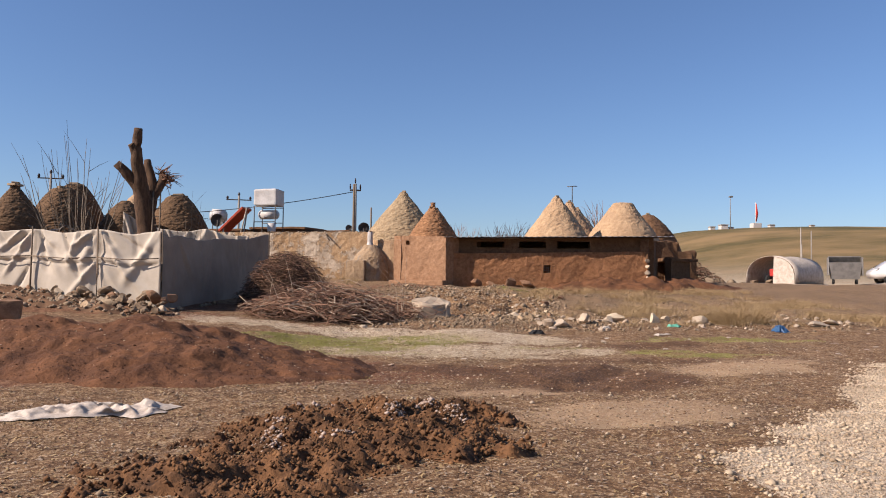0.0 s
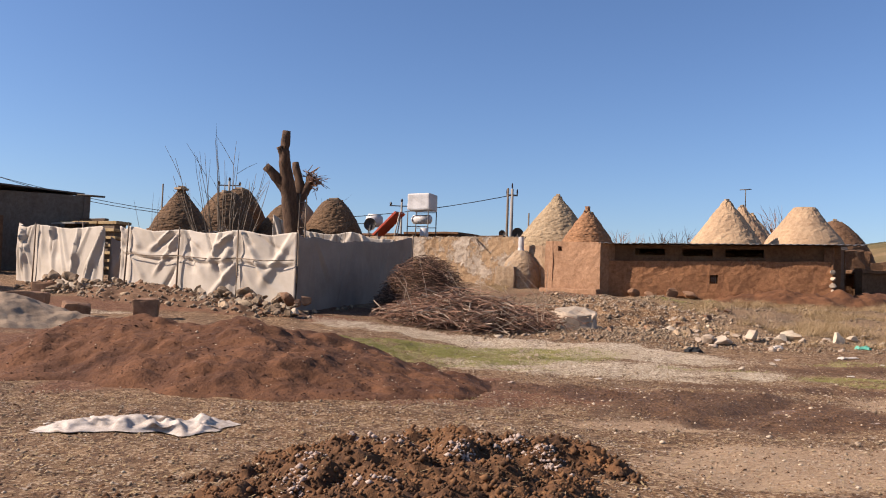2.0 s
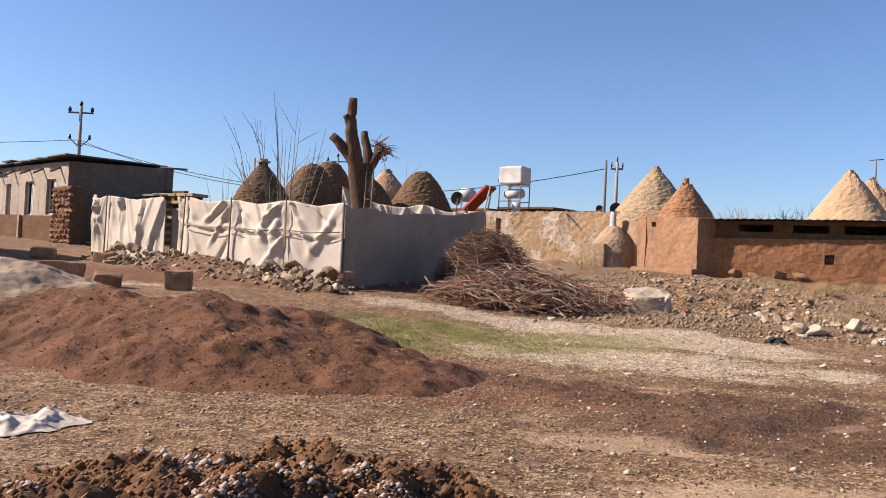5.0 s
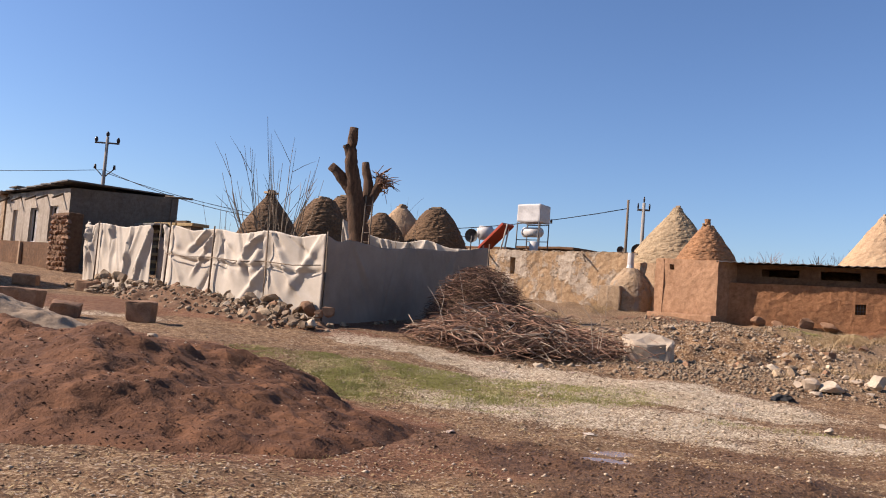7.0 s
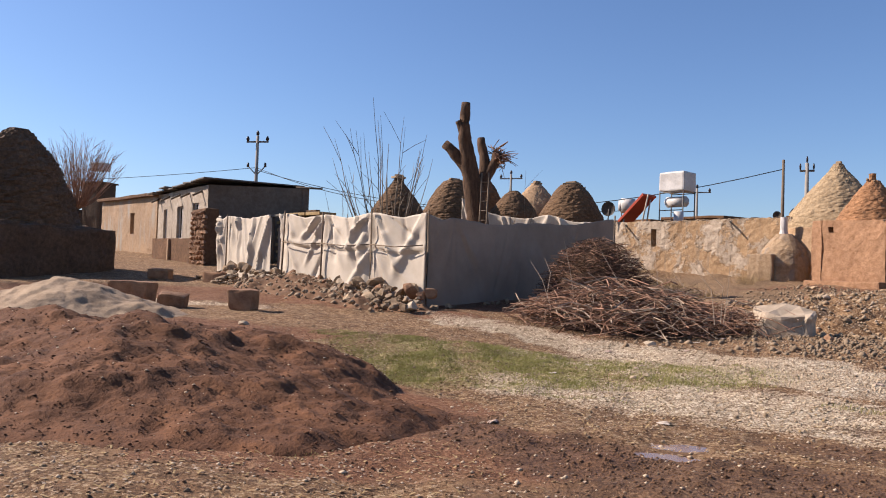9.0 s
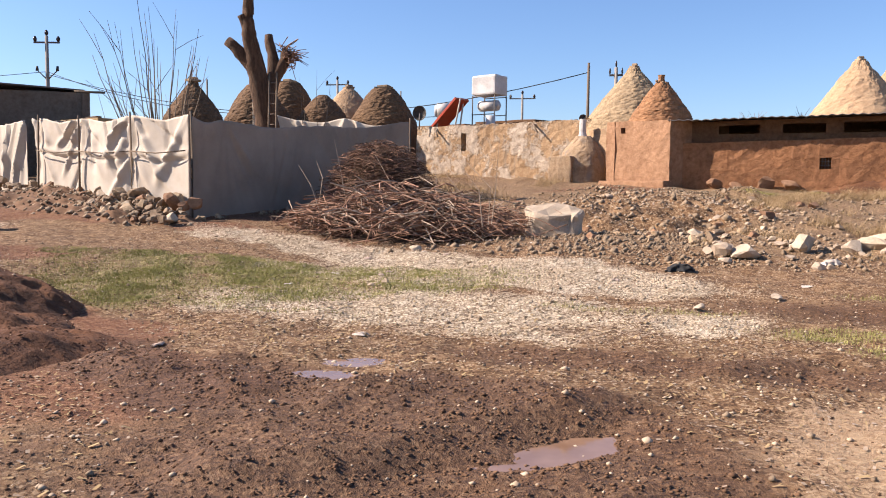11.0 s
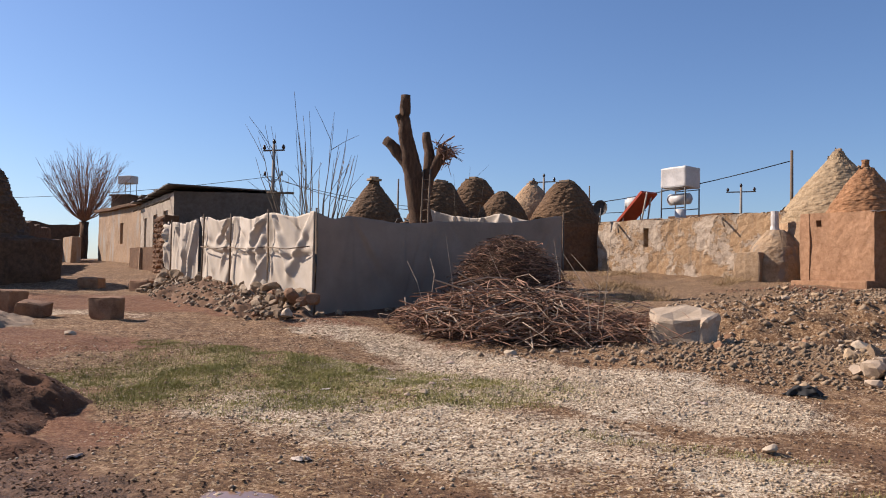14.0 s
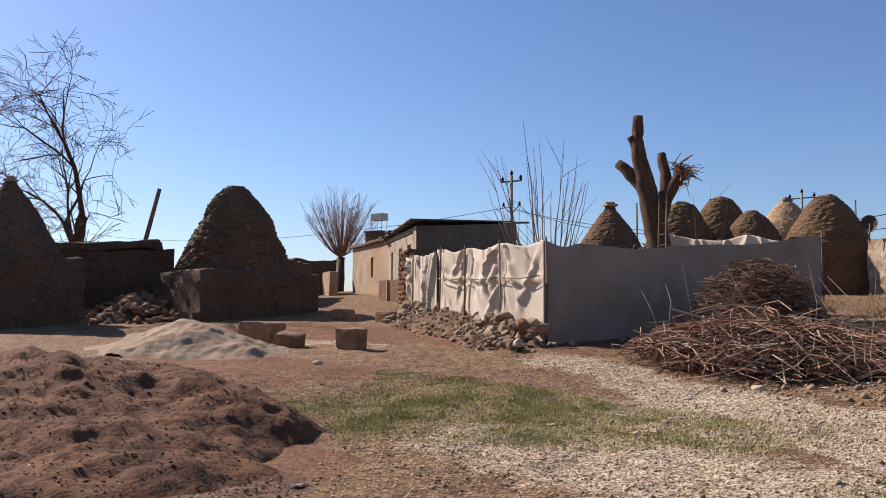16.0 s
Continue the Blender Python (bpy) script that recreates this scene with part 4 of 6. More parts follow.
oven = tagged(group_at("clay_oven"), "domed clay oven with a pale chimney pipe", "oven")
turned("body", (-3.0, 41.15, 1.3), [(0, 0.98), (0.9, 0.95), (1.4, 0.82), (1.8, 0.52), (2.05, 0.28)], CLAY_GREY, 40, 0.06, 0.1, 5, 1.0, oven)
box("ledge", pose(-3.65, 40.55, 1.2, 0, 0, -15), 1.0, 0.8, 1.35, CLAY_GREY, 0.06, 0.05, 3, oven)
turned("chimney", (-3.05, 41.1, 3.2), [(0, 0.2), (0.3, 0.14), (0.8, 0.13)], TANKWHITE, 14, 0.01, 0.1, 6, 1.0, oven)

# low flat roofs behind the compound wall
for x, y, sx, sy, z, m in ((-5.6, 51, 3.2, 3, 4.45, CLAY_BEIGE), (-8.6, 53, 3.6, 3, 4.75, CLAY_BROWN), (-13.0, 54, 5, 4, 4.6, CLAY_BEIGE)):
    h = tagged(group_at("flat_house"), "low flat-roofed mud house behind the wall", "house")
    box("wall", pose(x, y, 1.3, 0, 0, -20), sx, sy, z - 1.3, m, 0.05, 0.05, 3, h)
    box("roof", pose(x, y, z, 0, 0, -20), sx + 0.3, sy + 0.3, 0.14, CLAY_BROWN, 0.03, 0.03, 2, h)
for x, y, r in ((-3.7, 49.2, 0.34), (-4.6, 49.4, 0.2), (-11.4, 44.9, 0.35)):
    dish = tagged(group_at("satellite_dish"), "dark satellite dish on a roof edge", "satellite dish", "dishes")
    bm = bmesh.new()
    bmesh.ops.create_uvsphere(bm, u_segments=18, v_segments=10, radius=r)
    for v in bm.verts:
        v.co.y = abs(v.co.y) * 0.35
    bmesh.ops.translate(bm, vec=(x, y, 4.75), verts=bm.verts)
    finish(bm, "bowl", STEEL, True, dish)
    tube("arm", [(x, y, 4.0), (x, y + 0.1, 4.75)], [0.03, 0.03], STEEL, 6, dish)

# ---- water tank stand ----
TX, TY = -9.35, 49.3
stand = tagged(group_at("water_tank_stand", pose(TX, TY, 0, 0, 0, -18)), "white cube water tank on a steel stand with a round boiler", "water tank")
bm = bmesh.new()
add_box(bm, pose(0, 0, 5.95), 1.45, 1.15, 1.0, 0.09, 0.03, 2)
finish(bm, "cube_tank", TANKWHITE, False, stand)
for dx in (-0.68, 0.68):
    for dy in (-0.52, 0.52):
        tube("leg", [(dx, dy, 3.6), (dx, dy, 5.95)], [0.035, 0.035], STEEL, 6, stand)
for z in (5.0, 5.9):
    for dy in (-0.52, 0.52):
        tube("brace", [(-0.68, dy, z), (0.68, dy, z)], [0.025, 0.025], STEEL, 5, stand)
bm = bmesh.new()
bmesh.ops.create_cone(bm, cap_ends=True, segments=24, radius1=0.27, radius2=0.27, depth=1.2, matrix=pose(0.05, -0.1, 5.45, 0, 90, 0))
bmesh.ops.bevel(bm, geom=[e for e in bm.edges if e.calc_face_angle(0) > 1], offset=0.08, segments=3, affect="EDGES")
finish(bm, "boiler", TANKWHITE, True, stand)
bm = bmesh.new()
bmesh.ops.create_cone(bm, cap_ends=True, segments=24, radius1=0.24, radius2=0.24, depth=0.8, matrix=pose(0.5, -0.6, 4.5))
finish(bm, "drum", TANKWHITE, True, stand)
solar = tagged(group_at("solar_heater", pose(TX - 1.75, TY - 0.9, 4.75, 0, 0, -18)), "tilted red-backed solar water heater panel", "solar heater")
bm = bmesh.new()
add_box(bm, pose(0, 0, 0.25, 0, -42, 0), 2.0, 1.1, 0.14, 0.02)
finish(bm, "panel", PANEL_RED, False, solar)
tube("strut", [(0.5, -0.4, -0.8), (0.9, -0.4, 0.95)], [0.04, 0.04], CLOTH, 6, solar)
tube("strut", [(-0.6, -0.4, -0.8), (-0.55, -0.4, -0.2)], [0.04, 0.04], CLOTH, 6, solar)
tube("strut", [(0.3, 0.3, -0.8), (0.55, 0.3, 0.8)], [0.04, 0.04], CLOTH, 6, solar)
boiler = tagged(group_at("hot_water_boiler", pose(-13.0, 52.5, 5.0)), "round white hot water tank on a frame", "water tank")
bm = bmesh.new()
bmesh.ops.create_cone(bm, cap_ends=True, segments=22, radius1=0.42, radius2=0.42, depth=1.0, matrix=pose(0, 0, 0.6, 0, 90, 25))
bmesh.ops.bevel(bm, geom=[e for e in bm.edges if e.calc_face_angle(0) > 1], offset=0.12, segments=3, affect="EDGES")
finish(bm, "tank", TANKWHITE, True, boiler)
for dx in (-0.35, 0.35):
    tube("leg", [(dx, 0, -0.4), (dx, 0, 0.4)], [0.03, 0.03], STEEL, 5, boiler)

# ---- grey house, stone pier, parapet, pink house ----
house = tagged(group_at("grey_house"), "grey rendered flat-roofed house with three windows", "house")
HC, HL, HR = (-24.2, 31.9), (-30.6, 34.55), (-21.76, 35.45)
fl_len = math.hypot(HC[0] - HL[0], HC[1] - HL[1])
wins = [(0.9, 1.45, 2.5, 4.0), (2.9, 3.75, 2.55, 4.05), (5.0, 5.85, 2.6, 4.1)]
wall_run("wall", HL, HC, 0.3, (1.6, 1.5), (4.75, 4.8), HOUSE_RENDER, 0.015, wins, house, 0.02)
# Side and back walls: their shade is set in the darker render colour.
wall_run("wall", HC, HR, 0.3, (1.5, 1.6), (4.8, 4.92), RENDER_SHADE, 0.015, (), house, 0.02)
wall_run("wall", HR, (-28.2, 38.3), 0.3, (1.6, 1.6), (4.9, 4.9), RENDER_SHADE, 0.015, (), house, 0.02)
hd = (Vector((*HC, 0)) - Vector((*HL, 0))).normalized()
hs = Vector((-hd.y, hd.x, 0))
for a, b, z0, z1 in wins:
    p = Vector((*HL, 0)) + hd * ((a + b) / 2) + hs * 0.14
    bm = bmesh.new()
    w, turn = b - a, math.degrees(math.atan2(hd.y, hd.x))
    for dx in (-w / 2 + 0.03, 0.0, w / 2 - 0.03):
        add_box(bm, pose(p.x, p.y, z0, 0, 0, turn) @ pose(dx, 0, 0), 0.06, 0.06, z1 - z0, 0.008)
    for dz in (0.0, z1 - z0 - 0.06):
        add_box(bm, pose(p.x, p.y, z0 + dz, 0, 0, turn), w, 0.07, 0.06, 0.008)
    finish(bm, "window_frame", WHITEPAINT, False, house)
    box("pane", pose(p.x + hs.x * 0.05, p.y + hs.y * 0.05, z0, 0, 0, turn), w, 0.012, z1 - z0, GLASSDARK, 0.0, 0, 0, house)
    box("curtain", pose(p.x + hd.x * w * 0.28 - hs.x * 0.02, p.y + hd.y * w * 0.28 - hs.y * 0.02, z0 + 0.06, 0, 0, turn), w * 0.36, 0.02, z1 - z0 - 0.12, WHITEPAINT, 0.004, 0, 0, house)
bm = bmesh.new()
cen = (Vector((*HL, 0)) + Vector((*HR, 0))) / 2
for k in range(9):
    p = Vector((*HL, 0)).lerp(Vector((*HC, 0)), k / 8) + hs * 1.9
    add_box(bm, pose(p.x, p.y, 4.82 + 0.03 * (k % 3) + 0.015 * k, rng.uniform(-1, 1), rng.uniform(-1.5, 1.5), math.degrees(math.atan2(hd.y, hd.x)) + rng.uniform(-2, 2)), 1.0, 4.5 + rng.uniform(-0.2, 0.2), 0.06, 0.01, 0.015, 1)
finish(bm, "roof", STEEL, False, house)
for f in (0.25, 1.7, 3.3, 4.6, 6.2):
    p = Vector((*HL, 0)) + hd * f
    tube("beam", [(p.x, p.y + 0.1, 4.62), (p.x - hs.x * 0.42, p.y - hs.y * 0.42, 4.35)], [0.05, 0.045], WOOD, 6, house)
tube("beam", [(HR[0] - 0.4, HR[1] - 0.4, 4.96), (HR[0] + 0.5, HR[1] + 0.3, 4.96)], [0.05, 0.05], WOOD, 6, house)
pier = tagged(group_at("stone_pier"), "dry-stone pier of reddish rubble with a low wall", "stone wall")
bm = bmesh.new()
add_box(bm, pose(-23.3, 31.0, 0.9, 0, 0, -22), 1.5, 0.6, 2.75, 0.05, 0.04, 3)
finish(bm, "core", CLAY_BROWN, False, pier)
pd = Vector((math.cos(radians(-22)), math.sin(radians(-22)), 0))
pn = Vector((pd.y, -pd.x, 0))
for row in range(13):
    u = -0.75
    while u < 0.72:
        w = rng.uniform(0.16, 0.34)
        p = Vector((-23.3, 31.0, 0)) + pd * (u + w / 2) + pn * (0.30 if pn.y < 0 else -0.30)
        ob = rock("stone", p.x, p.y, 0.3, STONE_RED, "", "", "", z=0, rng=rng)
        ob.matrix_basis = Matrix.LocRotScale((p.x, p.y, 1.1 + row * 0.2), Euler((rng.uniform(-0.2, 0.2), rng.uniform(-0.2, 0.2), radians(-22))), (w * 1.15, 0.24, 0.26))
        ob.parent = pier
        for key in ("label", "category", "group"):
            if key in ob:
                del ob[key]
        u += w
parapet = tagged(group_at("garden_wall"), "low brown mud-rendered wall before the house", "wall")
wall_run("wall", (-29.0, 33.0), (-24.1, 31.25), 0.25, (1.45, 1.3), (2.55, 2.5), CLAY_BROWN, 0.03, (), parapet, 0.03)
box("pilaster", pose(-26.9, 32.2, 1.1, 0, 0, -20), 0.14, 0.12, 1.42, CLAY_PINK, 0.01, 0.01, 1, parapet)
pink = tagged(group_at("pink_house"), "pinkish mud-plastered flat house with a small window", "house")
wall_run("wall", (-38.3, 36.9), (-31.0, 34.8), 0.35, (1.7, 1.6), (4.75, 4.8), CLAY_PINK, 0.03, [(4.2, 4.75, 2.9, 4.0)], pink, 0.05)
wall_run("wall", (-31.0, 34.8), (-29.6, 39.0), 0.35, (1.6, 1.6), (4.8, 4.8), CLAY_PINK, 0.03, (), pink, 0.05)
box("roof", pose(-34.2, 38.0, 4.75, 0, 0, -16), 8.0, 4.8, 0.16, CLAY_BROWN, 0.03, 0.04, 3, pink)
box("room", pose(-34.2, 38.2, 1.5, 0, 0, -16), 6.6, 3.4, 3.0, DARKHOLE, 0.02, 0, 0, pink)
post = tagged(box("gate_pier", pose(-38.0, 35.2, 1.2, 0, 0, -16), 2.0, 0.5, 2.1, CLAY_PINK, 0.04, 0.03, 3), "pinkish plastered gate pier by the lane", "pier")
terrace = tagged(box("terrace", pose(-33, 33.6, 1.1, 0, 0, -18), 6.0, 1.5, 0.45, STONE_PALE, 0.05, 0.04, 3), "low stone terrace before the pink house", "terrace")
tower = tagged(group_at("flat_house"), "narrow dark flat-roofed house far behind the lane", "house")
box("wall", pose(-63.6, 54.4, 0.5, 0, 0, 15), 2.0, 2.0, 8.0, CLAY_DARK, 0.05, 0.03, 3, tower)
box("roof", pose(-63.6, 54.4, 8.48, 0, 0, 15), 2.3, 2.3, 0.14, CLAY_DARK, 0.03, 0.02, 2, tower)
for x, y, z, k in ((-63.6, 54.4, 8.6, 2.0), (-18.5, 52, 4.85, 1.0)):
    tk = tagged(group_at("rooftop_tank", pose(x, y, z, 0, 0, 15)), "small white rooftop tank on a frame", "water tank")
    box("tank", pose(0, 0, 0.55 * k), 0.75 * k, 0.5 * k, 0.36 * k, TANKWHITE, 0.05, 0, 0, tk)
    for dx in (-0.33 * k, 0.33 * k):
        for dy in (-0.2 * k, 0.2 * k):
            tube("leg", [(dx, dy, -0.05), (dx, dy, 0.57 * k)], [0.03, 0.03], STEEL, 5, tk)

# ruined walls by the dark domes
ruin = tagged(group_at("ruined_wall"), "dark crumbling mud wall between the dome houses", "wall")
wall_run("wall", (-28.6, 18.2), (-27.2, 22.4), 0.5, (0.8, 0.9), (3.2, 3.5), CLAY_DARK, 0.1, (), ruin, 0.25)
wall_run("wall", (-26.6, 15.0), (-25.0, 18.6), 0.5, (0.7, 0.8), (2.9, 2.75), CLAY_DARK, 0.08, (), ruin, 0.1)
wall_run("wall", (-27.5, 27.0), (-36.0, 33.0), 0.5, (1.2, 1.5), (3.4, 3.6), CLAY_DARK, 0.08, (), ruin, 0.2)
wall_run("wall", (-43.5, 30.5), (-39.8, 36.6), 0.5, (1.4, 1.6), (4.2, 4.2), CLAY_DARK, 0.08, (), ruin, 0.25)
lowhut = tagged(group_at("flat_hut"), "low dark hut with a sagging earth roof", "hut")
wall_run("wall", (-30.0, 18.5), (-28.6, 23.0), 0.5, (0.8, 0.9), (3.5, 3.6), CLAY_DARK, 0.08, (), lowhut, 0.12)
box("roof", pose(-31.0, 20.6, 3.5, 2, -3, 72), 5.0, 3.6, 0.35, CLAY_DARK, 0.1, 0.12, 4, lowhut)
box("parapet", pose(-31.2, 25.6, 3.2, 0, 0, 60), 1.6, 1.2, 1.5, CLAY_BROWN, 0.06, 0.06, 3, lowhut)
fallen = []
for k in range(150):
    x, y = rng.gauss(-25.6, 1.0), rng.gauss(20.7, 1.1)
    hgt = max(0, 1.3 - 0.55 * math.hypot(x + 26.3, y - 20.9))
    fallen.append((x, y, rng.choice((0.22, 0.3, 0.4, 0.5)), gz(x, y) + hgt * 0.8))
rock_field("fallen_rubble", "fallen rubble stones below the ruined wall", fallen, STONE_RED, rng)
tagged(heap("rubble_bank", -26.2, 20.9, 2.2, 2.2, 1.1, CLAY_DARK, 0, 29, 0.12, 0.12), "bank of fallen wall earth and rubble", "mound")
drape = tagged(group_at("hanging_sheet"), "white sheet hung against the dark hut", "sheet")
cloth_run("sheet", [(-24.9, 14.2), (-24.35, 16.3), (-24.2, 17.2)], [2.7, 2.6, 2.65], [0.75, 0.75, 0.75], CLOTH, 33, 0.1, 0.0, drape)

# ---- pollarded tree ----
def pollard():
    t = tagged(group_at("pollarded_tree"), "dark pollarded mulberry trunk with sawn stubs", "tree")
    bx, by = -10.95, 31.4
    b0 = gz(bx, by) - 0.2

    def limb(pts, radii, name="limb"):
        fine, fr2 = [], []
        for k in range(len(pts) - 1):
            for s in range(4):
                f = s / 4
                p = Vector(pts[k]).lerp(Vector(pts[k + 1]), f)
                p += Vector((noise.noise(p * 2.1), noise.noise(p * 2.1 + Vector((5, 0, 0))), 0)) * 0.05
                fine.append(p)
                fr2.append((radii[k] * (1 - f) + radii[k + 1] * f) * (1 + 0.14 * noise.noise(p * 4)))
        fine.append(Vector(pts[-1]))
        fr2.append(radii[-1])
        tube(name, fine, fr2, BARK, 12, t)
        end = Vector(pts[-1])
        way = (end - Vector(pts[-2])).normalized()
        tube("sawn_face", [end - way * 0.01, end + way * 0.006], [radii[-1] * 0.88] * 2, CUT, 12, t, False)

    limb([(bx, by, b0), (bx + 0.02, by, 2.2), (bx, by - 0.04, 3.4), (bx - 0.1, by - 0.16, 4.3), (bx - 0.2, by - 0.3, 4.95), (bx - 0.27, by - 0.46, 5.7), (bx - 0.3, by - 0.55, 6.25), (bx - 0.25, by - 0.58, 6.98)], [0.46, 0.40, 0.36, 0.33, 0.29, 0.22, 0.18, 0.145], "trunk")
    limb([(bx - 0.15, by - 0.25, 4.75), (bx - 0.55, by - 0.42, 5.2), (bx - 0.98, by - 0.62, 5.66)], [0.24, 0.19, 0.15])
    limb([(bx - 0.28, by - 0.48, 5.8), (bx - 0.4, by - 0.58, 6.15), (bx - 0.48, by - 0.66, 6.38)], [0.14, 0.125, 0.115])
    limb([(bx - 0.04, by - 0.1, 3.7), (bx + 0.1, by + 0.2, 4.5), (bx - 0.02, by + 0.35, 5.2), (bx - 0.2, by + 0.42, 5.97)], [0.26, 0.22, 0.17, 0.125])
    limb([(bx + 0.07, by + 0.15, 4.4), (bx + 0.25, by + 0.35, 4.9), (bx + 0.4, by + 0.5, 5.35)], [0.2, 0.17, 0.14])
    bm = bmesh.new()
    r = random.Random(4)
    c = Vector((bx + 0.42, by + 0.5, 5.35))
    for k in range(75):
        d = Vector((r.gauss(0.3, 0.7), r.gauss(0, 0.6), r.gauss(0.15, 0.6))).normalized()
        o = c + Vector((r.gauss(0, 0.1), r.gauss(0, 0.1), r.gauss(-0.05, 0.16)))
        ln = r.uniform(0.12, 0.36) * (1.9 if r.random() < 0.14 else 1)
        kink = Vector((r.gauss(0, 0.07), r.gauss(0, 0.07), r.uniform(-0.08, 0.05)))
        k0 = r.uniform(0.012, 0.03)
        add_tube(bm, [o, o + d * ln * 0.5 + kink, o + d * ln + Vector((r.gauss(0, 0.1), r.gauss(0, 0.1), r.gauss(0, 0.1)))], [k0, k0 * 0.8, k0 * 0.55], 5)
    for k in range(10):
        d = Vector((r.gauss(0.8, 0.4), r.gauss(0, 0.3), r.gauss(-0.1, 0.3))).normalized()
        add_tube(bm, [c, c + d * 0.35 + Vector((0, 0, 0.05)), c + d * r.uniform(0.5, 0.85)], [0.018, 0.012, 0.006], 4)
    finish(bm, "cut_shoots", TWIG, False, t)
    bm = bmesh.new()
    bmesh.ops.create_icosphere(bm, subdivisions=3, radius=0.2, matrix=Matrix.Translation(c - Vector((0.03, 0.03, 0.08))))
    for v in bm.verts:
        v.co += Vector((noise.noise(v.co * 6), noise.noise(v.co * 6 + Vector((4, 0, 0))), noise.noise(v.co * 6 + Vector((0, 4, 0))))) * 0.14
    finish(bm, "knob", BARK, False, t)
    lad = tagged(group_at("ladder"), "grey wooden ladder leaning on the trunk", "ladder")
    for dx in (0.32, 0.58):
        tube("rail", [(bx + dx, by - 0.5, 1.0), (bx + dx - 0.05, by - 0.3, 4.7)], [0.03, 0.028], WOOD, 5, lad)
    for k in range(11):
        tube("rung", [(bx + 0.30, by - 0.48 + 0.017 * k, 1.3 + 0.31 * k), (bx + 0.57, by - 0.48 + 0.017 * k, 1.3 + 0.31 * k)], [0.018, 0.018], WOOD, 5, lad)


pollard()


def whip_tree(x, y, base, height, count, spreadv, mat, seed, name, label, trunk=0.0, thick=0.016, forks=3):
    """Bare upright shoots, each a curved tapering stem with side shoots."""
    r = random.Random(seed)
    t = tagged(group_at(name), label, "tree")
    if trunk:
        tube("trunk", [(x, y, base - 0.3), (x + 0.1, y, base + trunk * 0.5), (x, y, base + trunk)], [0.3, 0.26, 0.3], BARK, 10, t)
    bm = bmesh.new()
    top = base + trunk
    for k in range(count):
        a, s = r.uniform(0, 2 * math.pi), spreadv * math.sqrt(r.random())
        hh = (height - trunk) * r.uniform(0.6, 1.0) * (1 - 0.25 * s / spreadv)
        pts = []
        for q in range(7):
            f = q / 6
            out = s * (f ** 0.75)
            pts.append((x + math.cos(a) * out + r.gauss(0, 0.02) + 0.1 * math.cos(a * 3), y + math.sin(a) * out + r.gauss(0, 0.02), top + hh * f))
        add_tube(bm, pts, [thick * (1.25 - f) for f in np.linspace(0, 1.0, 7)], 4, False)
        for q in range(forks):
            i = r.randrange(2, 6)
            p = Vector(pts[i])
            d = Vector((math.cos(a + r.uniform(-1.4, 1.4)), math.sin(a + r.uniform(-1.4, 1.4)), r.uniform(0.7, 1.8))).normalized() * hh * r.uniform(0.12, 0.3)
            add_tube(bm, [p, p + d * 0.5 + Vector((0, 0, 0.03)), p + d], [thick * 0.5, thick * 0.4, thick * 0.2], 3, False)
    finish(bm, "shoots", mat, False, t)
    return t


whip_tree(-12.1, 28.0, 1.1, 6.4, 26, 1.8, WHIP, 3, "bare_shrub", "bare upright shoots of a young shrub", 0, 0.021, 2)
whip_tree(-16.6, 31.6, 1.2, 4.4, 7, 1.0, WHIP, 5, "bare_shrub", "bare upright shoots of a young shrub", 0, 0.014, 1)
whip_tree(-9.6, 31.8, 1.2, 4.6, 5, 0.9, WHIP, 6, "bare_shrub", "bare upright shoots of a young shrub", 0, 0.012, 1)
whip_tree(-44.5, 39.5, 2.0, 8.0, 150, 3.0, TWIG, 8, "bare_willow", "bare pollard willow with a fan of shoots", 2.6, 0.018, 6)
for k, (x, y, h, s, c) in enumerate(((3.5, 68, 5.0, 3.0, 60), (8.5, 70, 5.5, 2.6, 60), (13.5, 60, 6.6, 2.6, 60), (0.5, 72, 4.3, 3, 50), (16, 62, 4.5, 3, 40), (6, 62, 4.4, 2.5, 50))):
    whip_tree(x, y, 1.9, h, c, s, TWIG_DARK if k % 2 else TWIG, 20 + k, "bare_tree", "bare winter tree beyond the village", 0.6, 0.03, 6)


def branching_tree(x, y, base, seed, label):
    r = random.Random(seed)
    t = tagged(group_at("bare_tree"), label, "tree")
    bm = bmesh.new()

    def grow(p, d, ln, rad, depth):
        pts, rr = [p], [rad]
        for q in range(3):
            d = (d + Vector((r.gauss(0, 0.13), r.gauss(0, 0.13), r.gauss(0.03 if depth < 3 else -0.05, 0.09)))).normalized()
            p = p + d * ln / 3
            pts.append(p)
            rr.append(max(0.011, rad * (1 - 0.28 * (q + 1) / 3 * 1.3)))
        add_tube(bm, pts, rr, 7 if depth < 2 else (4 if depth < 4 else 3), False)
        if depth < 6:
            for _ in range(4 if depth in (1, 2) else 3):
                i = r.choice((1, 2, 3, 3))
                nd = (d + Vector((r.gauss(0, 0.62), r.gauss(0, 0.62), r.gauss(0.0, 0.4)))).normalized()
                grow(pts[i], nd, ln * r.uniform(0.6, 0.8), rr[i] * 0.62, depth + 1)

    grow(Vector((x, y, base)), Vector((0.05, 0.12, 1)), 5.0, 0.34, 0)
    finish(bm, "branches", TWIG_DARK, False, t)


branching_tree(-35.4, 20.6, 0.5, 11, "spreading bare winter tree behind the dark hut")

